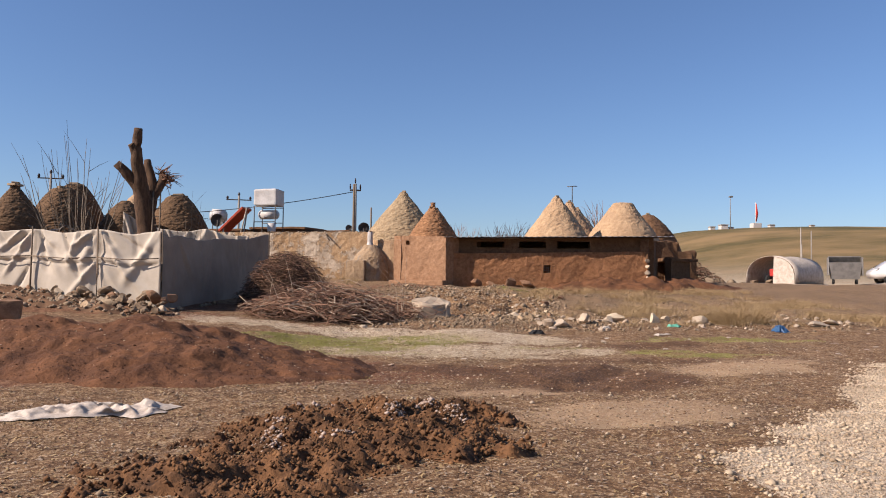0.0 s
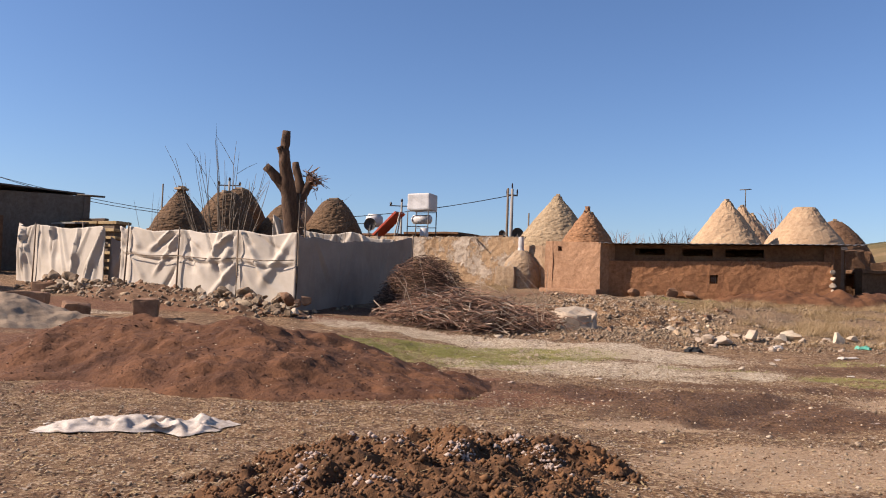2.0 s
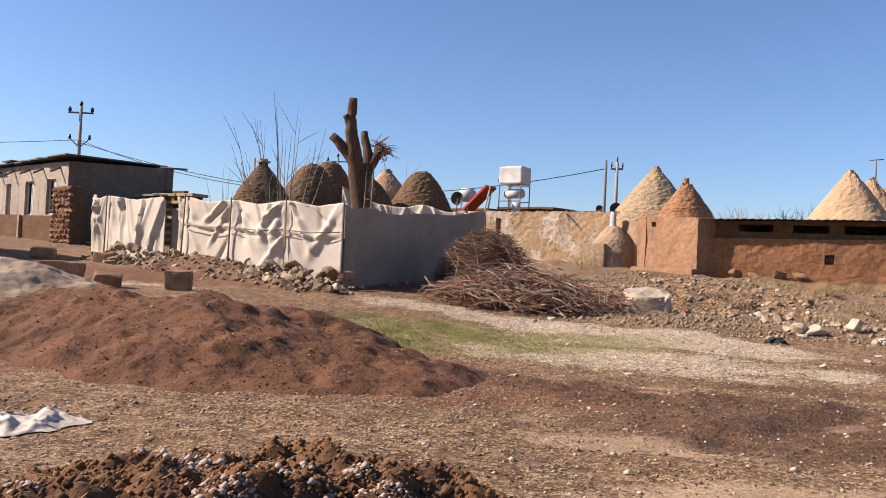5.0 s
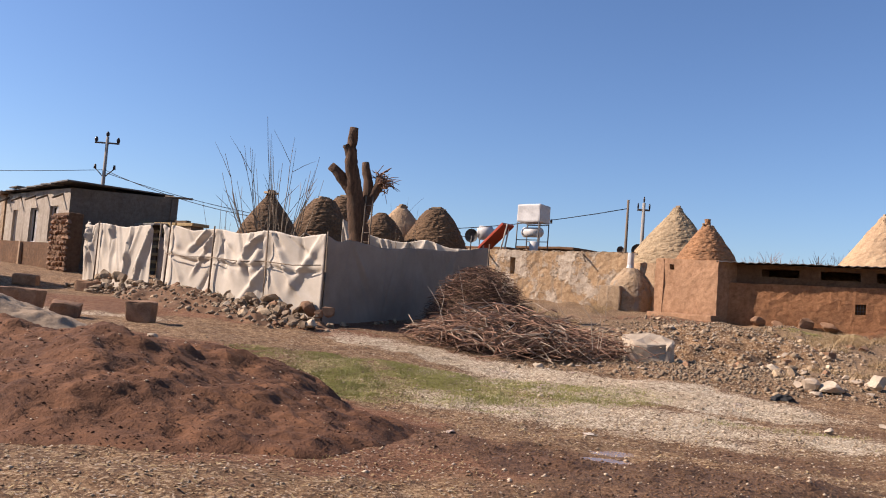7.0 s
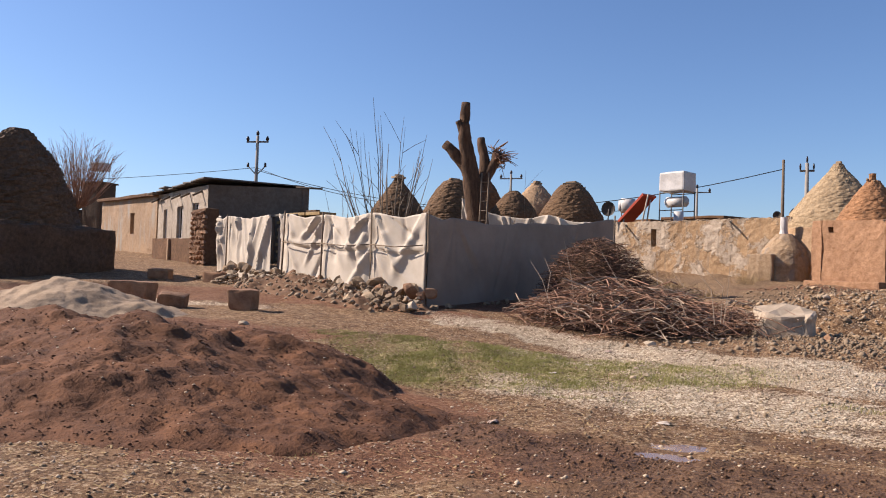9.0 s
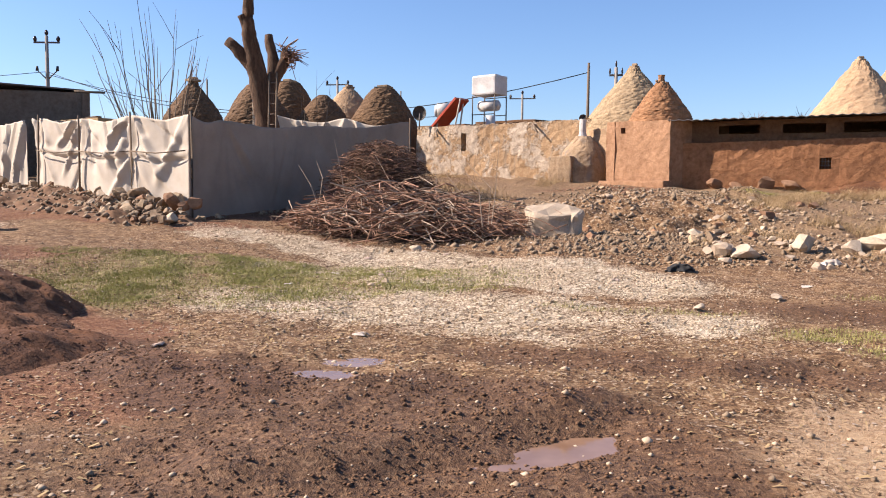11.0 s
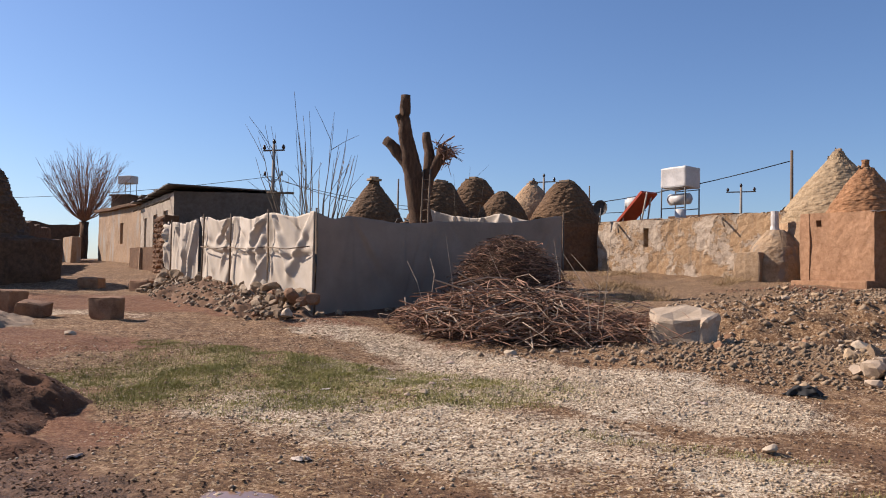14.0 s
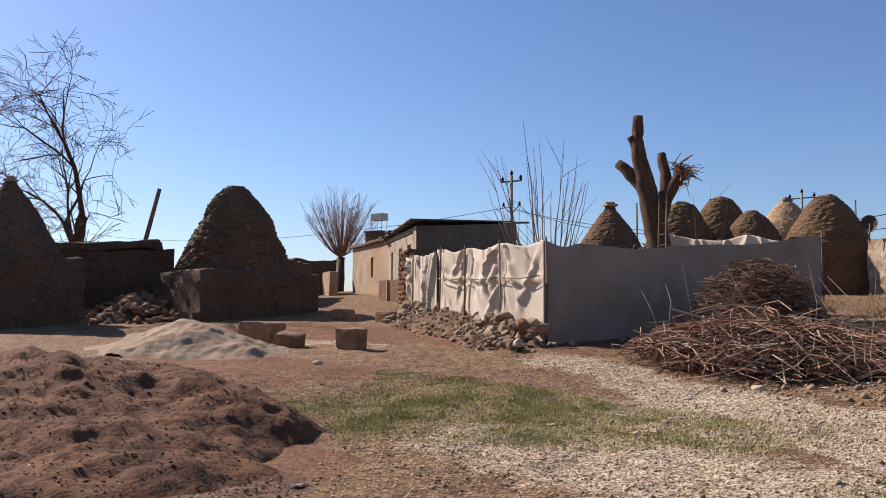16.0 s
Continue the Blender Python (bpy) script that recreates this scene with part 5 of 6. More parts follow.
# ---- brush pile ----
def brush(name, cx, cy, rx, ry, height, count, mats, seed, label, ln=(0.8, 2.0), rad=(0.006, 0.017), turn=0.0):
    r = random.Random(seed)
    t = tagged(group_at(name), label, "brushwood")
    for part, (mat, share) in enumerate(mats):
        bm = bmesh.new()
        for _ in range(int(count * share)):
            a, d = r.uniform(0, 6.283), math.sqrt(r.random())
            u, v = d * math.cos(a) * rx, d * math.sin(a) * ry
            x, y = cx + u * math.cos(turn) - v * math.sin(turn), cy + u * math.sin(turn) + v * math.cos(turn)
            top = height * (1 - d ** 2.4)
            z = base_height(x, y) + 0.03 + top * (1 - r.random() ** 2.2 * 0.6)
            yaw, tilt = r.uniform(0, 6.283), r.gauss(0.0, 0.22) - 0.12
            L = r.uniform(*ln)
            w = Vector((math.cos(yaw) * math.cos(tilt), math.sin(yaw) * math.cos(tilt), math.sin(tilt)))
            bend = Vector((r.gauss(0, 0.34), r.gauss(0, 0.34), r.uniform(-0.1, 0.5))) * L
            p0 = Vector((x, y, z)) - w * L / 2
            pts = []
            for q in range(5):
                f = q / 4
                p = p0 + w * L * f + bend * (4 * f * (1 - f) * 0.5)
                p.z = max(p.z, float(base_height(p.x, p.y)) + 0.02)
                pts.append(p)
            k = r.uniform(*rad)
            add_tube(bm, pts, [k, k * 0.9, k * 0.75, k * 0.6, k * 0.35], 4, False)
        finish(bm, "branches", mat, False, t)
    return t


brush("brush_pile", -3.8, 25.0, 2.15, 1.45, 0.62, 1300, ((TWIG, 0.6), (TWIG_PALE, 0.15), (TWIG_DARK, 0.25)), 2, "tangled heap of dry cut branches", (0.5, 1.5), (0.005, 0.015), 0.12)
brush("brush_pile", -2.5, 25.3, 2.0, 1.2, 0.36, 560, ((TWIG, 0.65), (TWIG_PALE, 0.15), (TWIG_DARK, 0.2)), 13, "thin spread of dry cut branches", (0.4, 1.4), (0.004, 0.012), 0.1)
brush("brush_pile", -3.9, 24.9, 1.8, 1.2, 0.72, 260, ((TWIG_PALE, 0.35), (TWIG, 0.65)), 12, "loose arching branches on the brush heap", (0.9, 2.0), (0.008, 0.018), 0.15)
brush("brush_pile", -5.2, 27.2, 1.5, 1.2, 1.65, 2600, ((TWIG_DARK, 0.62), (TWIG, 0.38)), 3, "tall dark stack of thin dry brushwood", (0.25, 0.75), (0.004, 0.009))
# Added solid cores: their dark colour stands in for shade between the branches.
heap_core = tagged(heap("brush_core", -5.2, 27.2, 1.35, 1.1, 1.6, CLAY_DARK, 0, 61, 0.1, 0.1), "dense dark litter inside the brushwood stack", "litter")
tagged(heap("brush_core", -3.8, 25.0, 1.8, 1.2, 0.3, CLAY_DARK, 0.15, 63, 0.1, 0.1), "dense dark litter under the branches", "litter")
r = random.Random(9)
bm = bmesh.new()
for k in range(9):
    x, y = -5.9 + r.uniform(0, 4.8), 24.2 + r.uniform(-0.3, 2.2)
    z = gz(x, y) + 0.3
    add_tube(bm, [(x, y, z), (x + r.uniform(-0.3, 0.3), y, z + r.uniform(0.5, 0.8)), (x + r.uniform(-0.6, 0.6), y + 0.1, z + r.uniform(1.0, 1.6))], [0.010, 0.008, 0.004], 4, False)
tagged(finish(bm, "loose_branches", TWIG_PALE), "thin branches standing up from the brush pile", "brushwood", kind="stuff")

# ---- loose stones, blocks ----
def cut_block(x, y, sx, sy, sz, turn, mat, label, tilt=0):
    bm = bmesh.new()
    add_box(bm, pose(x, y, gz(x, y) - 0.04, tilt, tilt * 0.5, turn), sx, sy, sz, 0.07, 0.09, 4)
    return tagged(finish(bm, "stone_block", mat), label, "stone block", "stone blocks")


bm = bmesh.new()
add_box(bm, pose(-0.7, 25.4, gz(-0.7, 25.4) - 0.12, 6, 7, 14), 0.98, 0.7, 0.6, 0.1, 0.2, 4)
tagged(finish(bm, "boulder", STONE_PALE), "large flat-topped limestone boulder beside the brush pile", "boulder")
cut_block(-11.1, 21.25, 0.55, 0.5, 0.46, 20, STONE_RED, "worn reddish squared block on bare earth")
cut_block(-12.4, 20.45, 0.62, 0.5, 0.36, 35, STONE_RED, "worn reddish squared block on bare earth", 8)
cut_block(-13.6, 20.3, 0.9, 0.6, 0.58, 32, STONE_RED, "worn reddish squared block on bare earth")
cut_block(-17.2, 26.0, 0.7, 0.5, 0.36, 25, STONE_RED, "worn reddish squared block on bare earth")
cut_block(-19.2, 25.6, 0.7, 0.5, 0.34, 25, STONE_RED, "worn reddish squared block on bare earth")
for x, y, s, tl in ((2.5, 23.4, 0.42, 1.1), (2.85, 23.35, 0.5, 0.9), (3.7, 24.3, 0.62, 0.9), (4.45, 24.4, 0.5, 0.8), (4.75, 24.6, 0.55, 0.9), (5.7, 24.1, 0.45, 1.0), (6.1, 24.4, 0.4, 0.8), (6.95, 23.8, 0.5, 1.2), (7.3, 24.5, 0.45, 0.9), (10.3, 23.6, 0.8, 0.35), (10.9, 24.0, 0.7, 0.3), (-9.3, 19.5, 0.26, 0.6), (-2.62, 23.1, 0.28, 0.6), (1.95, 25.9, 0.4, 0.7), (-1.55, 19.5, 0.16, 0.8), (-1.7, 19.35, 0.12, 0.8), (2.35, 19.05, 0.17, 0.8), (3.15, 20.0, 0.2, 0.7), (5.15, 26.4, 0.5, 0.7)):
    rock("stone", x, y, s, STONE_PALE, "pale angular limestone lying on rough ground", "loose pale stones", tall=tl, rng=rng)
slope_stones = []
for k in range(430):
    x, y = rng.gauss(0.9, 1.4), rng.gauss(28.8, 3.2)
    if y < 24.2 or y > 36.5:
        continue
    if k > 110:
        slope_stones.append((x, y, rng.uniform(0.08, 0.24), None))
        continue
    rock("stone", x, y, rng.choice((0.12, 0.15, 0.2, 0.26, 0.34)), rng.choice((STONE, STONE_PALE, STONE_RED)), "angular rubble stone strewn over rough ground", "rubble on the slope", rng=rng)
rock_field("slope_stones", "angular rubble strewn down the slope", slope_stones, STONE, rng)
weeds_stones = []
for k in range(110):
    x, y = rng.uniform(2, 12), rng.gauss(24.3, 0.9)
    weeds_stones.append((x, y, rng.choice((0.1, 0.14, 0.18, 0.25)), None))
rock_field("small_rubble", "small stones among the dry weeds", weeds_stones, STONE_PALE, rng)

# ---- litter ----
def crumpled(name, x, y, rx, ry, h, mat, label, category, seed, turn=0.0):
    n = 70 if rx > 0.5 else 30
    u, v = np.meshgrid(np.linspace(-1, 1, n), np.linspace(-1, 1, n), indexing="ij")
    px, py = u * rx * (1 + 0.12 * vnoise(v, u, 0.5, seed)), v * ry * (1 + 0.55 * vnoise(u, v, 0.3, seed + 1))
    X2, Y2 = x + px * math.cos(turn) - py * math.sin(turn), y + px * math.sin(turn) + py * math.cos(turn)
    z = ground_height(X2, Y2) + 0.012 + h * np.clip(1 - np.maximum(np.abs(u), np.abs(v)) ** 3, 0, 1) * (0.35 + 0.65 * (1 - np.clip(1.7 * np.abs(fbm(u * rx + 0.4 * v * ry, v * ry, 0.24, seed + 2, 3)), 0, 1)))
    faces = [(i * n + j, (i + 1) * n + j, (i + 1) * n + j + 1, i * n + j + 1) for i in range(n - 1) for j in range(n - 1)]
    ob = from_arrays(name, np.stack([X2, Y2, z], -1).reshape(-1, 3), faces, mat, True)
    return tagged(ob, label, category)


crumpled("plastic_sheet", -5.0, 10.05, 0.86, 0.24, 0.12, CLOTH_WHITE, "crumpled dirty white plastic sheet on the ground", "plastic sheet", 3, 0.28)
crumpled("plastic_bag", 6.05, 23.3, 0.17, 0.13, 0.17, BAG_GREEN, "crumpled turquoise plastic bag by the stones", "plastic bag", 5)
crumpled("plastic_bag", 8.75, 22.6, 0.2, 0.16, 0.2, BAG_BLUE, "crumpled dark blue plastic bag in the weeds", "plastic bag", 7)
crumpled("plastic_bag", 5.15, 21.7, 0.22, 0.06, 0.08, CLOTH_WHITE, "long white plastic bag lying on the grass", "plastic bag", 9, 0.4)
crumpled("plastic_bag", 8.2, 24.3, 0.3, 0.2, 0.1, CLOTH_WHITE, "white plastic scrap caught in dry weeds", "plastic bag", 10, 0.4)
crumpled("plastic_bag", 4.0, 23.0, 0.16, 0.1, 0.08, CLOTH_WHITE, "white plastic scrap among the stones", "plastic bag", 12, 0.4)
crumpled("dark_bag", 1.95, 22.1, 0.22, 0.12, 0.10, RUBBER, "black plastic bag scrap on the gravel", "plastic bag", 11)
crumpled("plastic_bag", -5.9, 26.15, 0.2, 0.14, 0.2, CLOTH_WHITE, "white scrap caught in the brushwood", "plastic bag", 15)
r = random.Random(31)
for k in range(34):
    x, y = r.uniform(-5, 11), r.uniform(13, 24.5)
    crumpled("paper_scrap", x, y, r.uniform(0.03, 0.08), r.uniform(0.03, 0.06), 0.02, r.choice((CLOTH_WHITE, WOOL)), "small pale scrap of litter on the ground", "litter", 100 + k, r.uniform(0, 3))

# ---- right-hand distance: tent, car, waste container, flag hill ----
tent = tagged(group_at("tunnel_tent", pose(24.1, 53.2, gz(24.1, 53.2), 0, 0, -58)), "white tarpaulin tunnel tent with an open end", "tent")
bm = bmesh.new()
prev = None
for k in range(17):
    a = math.pi * k / 16
    z = max(0.0, math.sin(a)) ** 0.6 * 1.85
    row = [bm.verts.new((math.cos(a) * 1.75 + 0.03 * math.sin(7 * k + q), -1.6 + 3.4 * q / 6, z + 0.05 * noise.noise(Vector((k, q, 1))) + 0.04 * math.sin(q * 2.1))) for q in range(7)]
    if prev:
        for q in range(6):
            bm.faces.new((prev[q], prev[q + 1], row[q + 1], row[q]))
    prev = row
ob = finish(bm, "cover", CLOTH_WHITE, True, tent)
ob.modifiers.new("thickness", "SOLIDIFY").thickness = 0.02
bm = bmesh.new()
vs = [bm.verts.new((math.cos(a) * 1.7, -1.58, max(0, math.sin(a)) ** 0.6 * 1.8)) for a in np.linspace(0, math.pi * 0.45, 9)] + [bm.verts.new((0.2, -1.6, 0.0))]
bm.faces.new(vs)
ob = finish(bm, "end_flap", CLOTH_WHITE, False, tent)
ob.modifiers.new("thickness", "SOLIDIFY").thickness = 0.02
tractor = tagged(group_at("red_tractor", pose(23.3, 52.8, gz(23.3, 52.8), 0, 0, -58)), "red tractor parked inside the tent", "tractor")
bm = bmesh.new()
add_box(bm, pose(0, 0.6, 0.55), 0.6, 1.6, 0.5, 0.08)
add_box(bm, pose(0, 1.2, 0.9), 1.1, 0.7, 0.45, 0.1)
finish(bm, "body", RED_CLOTH, False, tractor)
for dx, dy, rad in ((-0.55, 1.4, 0.55), (0.55, 1.4, 0.55), (-0.45, 0.0, 0.33), (0.45, 0.0, 0.33)):
    bm = bmesh.new()
    bmesh.ops.create_cone(bm, cap_ends=True, segments=20, radius1=rad, radius2=rad, depth=0.25, matrix=pose(dx, dy, rad, 0, 90, 0))
    bmesh.ops.bevel(bm, geom=[e for e in bm.edges if e.calc_face_angle(0) > 1], offset=0.05, segments=2, affect="EDGES")
    finish(bm, "tyre", RUBBER, True, tractor)

car = tagged(group_at("parked_car", pose(30.6, 50.2, gz(30.6, 50.2), 0, 0, -12)), "white parked car with dark windows", "car")
bm = bmesh.new()
prof = [(-2.1, 0.35), (-2.15, 0.8), (-1.75, 1.0), (-1.15, 1.45), (-0.6, 1.58), (0.9, 1.55), (1.6, 1.15), (2.0, 0.95), (2.1, 0.4)]
sides_ = []
for w in (-0.85, 0.85):
    sides_.append([bm.verts.new((px, w * (0.82 if pz > 1.1 else 1.0), pz)) for px, pz in prof])
for k in range(len(prof)):
    q = (k + 1) % len(prof)
    bm.faces.new((sides_[0][k], sides_[0][q], sides_[1][q], sides_[1][k]))
bm.faces.new(sides_[0][::-1])
bm.faces.new(sides_[1])
bmesh.ops.bevel(bm, geom=bm.edges[:], offset=0.07, segments=2, affect="EDGES")
finish(bm, "body", CARPAINT, True, car)
for x0, x1 in ((-1.05, -0.1), (-0.02, 0.95)):
    box("window", pose((x0 + x1) / 2, -0.755, 1.05, -14, 0, 0), x1 - x0, 0.03, 0.4, GLASSDARK, 0.01, 0, 0, car)
for dx in (-1.3, 1.3):
    for dy in (-0.78, 0.78):
        bm = bmesh.new()
        bmesh.ops.create_cone(bm, cap_ends=True, segments=24, radius1=0.34, radius2=0.34, depth=0.2, matrix=pose(dx, dy, 0.34, 90, 0, 0))
        bmesh.ops.bevel(bm, geom=[e for e in bm.edges if e.calc_face_angle(0) > 1], offset=0.05, segments=2, affect="EDGES")
        wh = finish(bm, "wheel", RUBBER, True, car)
        bm = bmesh.new()
        bmesh.ops.create_cone(bm, cap_ends=True, segments=16, radius1=0.2, radius2=0.17, depth=0.22, matrix=pose(dx, dy, 0.34, 90, 0, 0))
        finish(bm, "rim", METAL, True, car)

skip = tagged(group_at("waste_container", pose(24.3, 46.3, gz(24.3, 46.3), 0, 0, -25)), "battered galvanised waste container on wheels", "waste container")
bm = bmesh.new()
lo = [bm.verts.new((sx * 0.72, sy * 0.42, 0.3)) for sx, sy in ((-1, -1), (1, -1), (1, 1), (-1, 1))]
hi = [bm.verts.new((sx * 0.88, sy * 0.55, 1.25)) for sx, sy in ((-1, -1), (1, -1), (1, 1), (-1, 1))]
bm.faces.new(lo[::-1])
for k in range(4):
    bm.faces.new((lo[k], lo[(k + 1) % 4], hi[(k + 1) % 4], hi[k]))
ob = finish(bm, "tub", METAL, False, skip)
ob.modifiers.new("thickness", "SOLIDIFY").thickness = 0.03
for dx in (-0.88, 0.88):
    box("end_plate", pose(dx, 0, 0.5), 0.06, 1.1, 1.05, METAL, 0.02, 0, 0, skip)
box("lid", pose(0, 0.42, 1.2, 35, 0, 0), 1.75, 0.06, 0.5, METAL, 0.02, 0, 0, skip)
for dx in (-0.6, 0.6):
    for dy in (-0.35, 0.35):
        bm = bmesh.new()
        bmesh.ops.create_cone(bm, cap_ends=True, segments=14, radius1=0.13, radius2=0.13, depth=0.08, matrix=pose(dx, dy, 0.13, 0, 90, 0))
        finish(bm, "wheel", RUBBER, True, skip)
        tube("fork", [(dx, dy, 0.13), (dx, dy, 0.34)], [0.03, 0.03], STEEL, 5, skip)

flag = tagged(group_at("flagpole", pose(52.7, 119.3, gz(52.7, 119.3))), "flagpole with a furled red flag on the hill", "flagpole")
tube("mast", [(0, 0, -0.4), (0, 0, 4.2)], [0.07, 0.05], WHITEPAINT, 6, flag)
tube("flag", [(0.1, 0, 1.3), (0.22, 0, 2.4), (0.1, 0, 4.0)], [0.1, 0.2, 0.08], RED_CLOTH, 8, flag)
box("plinth", pose(0, 0, -0.2), 1.3, 1.3, 1.2, WHITEPAINT, 0.05, 0, 0, flag)
for x, y, s in ((47.0, 122.0, 0.8), (48.6, 121.5, 1.1), (55, 119, 0.8), (60, 116.5, 0.6), (49.8, 121.4, 0.6)):
    hut2 = tagged(group_at("hill_kiosk", pose(x, y, gz(x, y))), "tiny white hut on the distant hill", "hut")
    box("wall", pose(0, 0, -0.6), s, s, s * 0.8 + 0.6, WHITEPAINT, 0.05, 0, 0, hut2)
    box("roof", pose(0, 0, s * 0.8), s * 1.1, s * 1.1, 0.15, CONCRETE, 0.03, 0, 0, hut2)
lamp = tagged(group_at("street_lamp", pose(49.5, 121, gz(49.5, 121))), "thin street lamp on the distant hill", "street lamp")
tube("mast", [(0, 0, -0.3), (0, 0, 5.2)], [0.08, 0.05], CONCRETE, 6, lamp)
box("lamp_head", pose(0.1, 0, 5.15), 0.6, 0.35, 0.25, METAL, 0.06, 0, 0, lamp)
for x, y, h in ((16.3, 60, 2.6), (33, 68, 4.6), (31.5, 65, 3.2), (35, 70, 4.2)):
    tagged(tube("wooden_post", [(x, y, gz(x, y) - 0.2), (x, y, gz(x, y) + h)], [0.07, 0.05], CONCRETE, 6), "thin weathered post beyond the road", "post", "posts by the road")
r = random.Random(77)
far_stones = []
for k in range(26):
    x, y = r.uniform(17, 23), r.uniform(52, 60)
    far_stones.append((x, y, r.uniform(0.3, 0.8), None))
rock_field("field_stones", "field stones heaped beyond the road", far_stones, STONE, r)
brush("brush_heap", 17.5, 54.5, 2.6, 1.4, 1.2, 420, ((TWIG_DARK, 0.6), (TWIG, 0.4)), 71, "dark brown heap of cut brush by the road", (0.6, 1.4), (0.012, 0.03))
# Added solid brown core that fills the inside of the brush heap.
tagged(heap("brush_core", 17.5, 54.5, 2.2, 1.2, 0.9, CLAY_BROWN, 0, 65, 0.15, 0.1), "dense litter inside the brush heap", "litter")

# ---- electric poles and wires ----
def pylon(x, y, top, name_label, arm=1.1, mat=CONCRETE, r0=0.17, second=True, turn=0.0):
    p = tagged(group_at("electric_pole", pose(x, y, 0, 0, 0, turn)), name_label, "electric pole", "electric poles")
    tube("mast", [(0, 0, 1.0), (0, 0, top)], [r0, r0 * 0.6], mat, 8, p)
    if arm:
        box("crossarm", pose(0, 0, top - 0.55), arm * 2, 0.12, 0.12, STEEL, 0.01, 0, 0, p)
        for dx in (-arm * 0.9, 0, arm * 0.9):
            z0 = top - 0.45 if dx else top
            tube("insulator", [(dx, 0, z0), (dx, 0, z0 + 0.12), (dx, 0, z0 + 0.25), (dx, 0, z0 + 0.42)], [0.05 * min(1, arm), 0.14 * min(1, arm), 0.15 * min(1, arm), 0.06 * min(1, arm)], INSUL, 8, p)
        if second:
            for s in (-1, 1):
                tube("bracket", [(0, 0, top - 3.2), (s * 0.75, 0, top - 2.5)], [0.05, 0.04], STEEL, 5, p)
                tube("insulator", [(s * 0.75, 0, top - 2.55), (s * 0.75, 0, top - 2.2)], [0.12, 0.08], INSUL, 8, p)
    return p


pylon(-45.4, 55.9, 12.1, "concrete electric pole with three insulators", 0.95, CONCRETE, 0.2, True, 20)
pylon(-38.4, 88, 12.7, "distant electric pole with a crossarm", 1.3, CONCRETE, 0.2, False, 10)
pylon(-21, 100, 12.0, "distant electric pole with a crossarm", 1.5, CONCRETE, 0.2, False, 10)
pylon(-4.9, 62, 9.0, "distant electric pole with a short crossarm", 0.42, CONCRETE, 0.17, False, 10)
pylon(-4.3, 49.0, 7.35, "plain dark wooden pole behind the wall", 0, WOOD, 0.1)
pylon(-3.8, 66, 7.6, "plain dark wooden pole behind the wall", 0, WOOD, 0.1)
pylon(-15.4, 52, 6.7, "plain dark wooden pole behind the wall", 0, WOOD, 0.06)
pylon(-24.0, 46, 6.9, "plain dark wooden pole behind the wall", 0, WOOD, 0.07)
tagged(tube("leaning_pole", [(-35.3, 23.3, 2.5), (-34.9, 24.2, 6.9)], [0.12, 0.1], WOOD, 8), "leaning wooden pole behind the ruined wall", "pole")
tagged(tube("utility_pole", [(-31.6, 15.9, 0.5), (-31.5, 15.9, 7.6)], [0.14, 0.11], WOOD, 8), "dark wooden utility pole behind the hut", "pole")
for a, b, sag in (((-45.4, 55.9, 9.5), (-120, 38, 11.5), 2.0), ((-45.4, 55.9, 9.5), (-4.3, 49.0, 6.9), 2.6), ((-45.4, 55.9, 9.3), (-15.4, 60, 6.0), 1.2)):
    pts = [Vector(a).lerp(Vector(b), f) - Vector((0, 0, sag * 4 * f * (1 - f))) for f in np.linspace(0, 1, 25)]
    tagged(tube("power_line", pts, [0.022] * 25, RUBBER, 4), "thin black sagging power line", "cable", "power lines")
tagged(tube("antenna", [(8.5, 47.4, 6.3), (8.5, 47.4, 7.3)], [0.03, 0.025], STEEL, 5), "thin aerial on the dome's tip", "antenna")
tagged(tube("antenna_bar", [(8.2, 47.4, 7.25), (8.8, 47.4, 7.3)], [0.025, 0.025], STEEL, 5), "thin cross bar of the aerial", "antenna")

# goods behind the fence
pallets = tagged(group_at("pallet_stack", pose(-20.2, 33.6, 1.2, 0, 0, -15)), "stack of pale wooden crates behind the fence", "crates")
for row in range(8):
    for k in range(3):
        box("slat", pose(-1.2 + k * 1.05, rng.uniform(-0.05, 0.05), 0.2 + row * 0.31, 0, 0, rng.uniform(-2, 2)), 1.0, 0.8, 0.12, STRAW, 0.01, 0.01, 1, pallets)
        box("slat", pose(-1.2 + k * 1.05, 0, 0.0 + row * 0.31), 0.7, 0.6, 0.21, WOOD, 0.01, 0.01, 1, pallets)
sheds = tagged(group_at("lean_to"), "dark lean-to roof of corrugated sheets", "shed")
box("roof", pose(-21.0, 33.9, 3.62, 6, 0, -20), 1.5, 2.0, 0.07, METAL, 0.01, 0.01, 2, sheds)
box("wall", pose(-21.0, 34.6, 1.3, 0, 0, -20), 1.6, 0.2, 2.6, CLAY_DARK, 0.02, 0.02, 2, sheds)
for dx in (-0.7, 0.7):
    tube("post", [(-21.0 + dx, 33.0 - dx * 0.35, 1.0), (-21.0 + dx, 33.0 - dx * 0.35, 3.6)], [0.05, 0.05], WOOD, 6, sheds)
woodpile = tagged(group_at("scrap_pile"), "low dark pile of boards and scrap", "scrap")
for k in range(26):
    x, y = rng.uniform(-17.5, -14.6), rng.uniform(35.5, 38)
    box("board", pose(x, y, 2.9 + rng.uniform(-0.3, 0.7), rng.uniform(-25, 25), rng.uniform(-25, 25), rng.uniform(0, 180)), rng.uniform(0.8, 1.8), 0.16, 0.05, rng.choice((WOOD, CLAY_BROWN, STEEL)), 0.005, 0, 0, woodpile)
box("base", pose(-16.0, 36.7, 1.0), 2.6, 2.0, 2.0, CLAY_DARK, 0.1, 0.1, 3, woodpile)

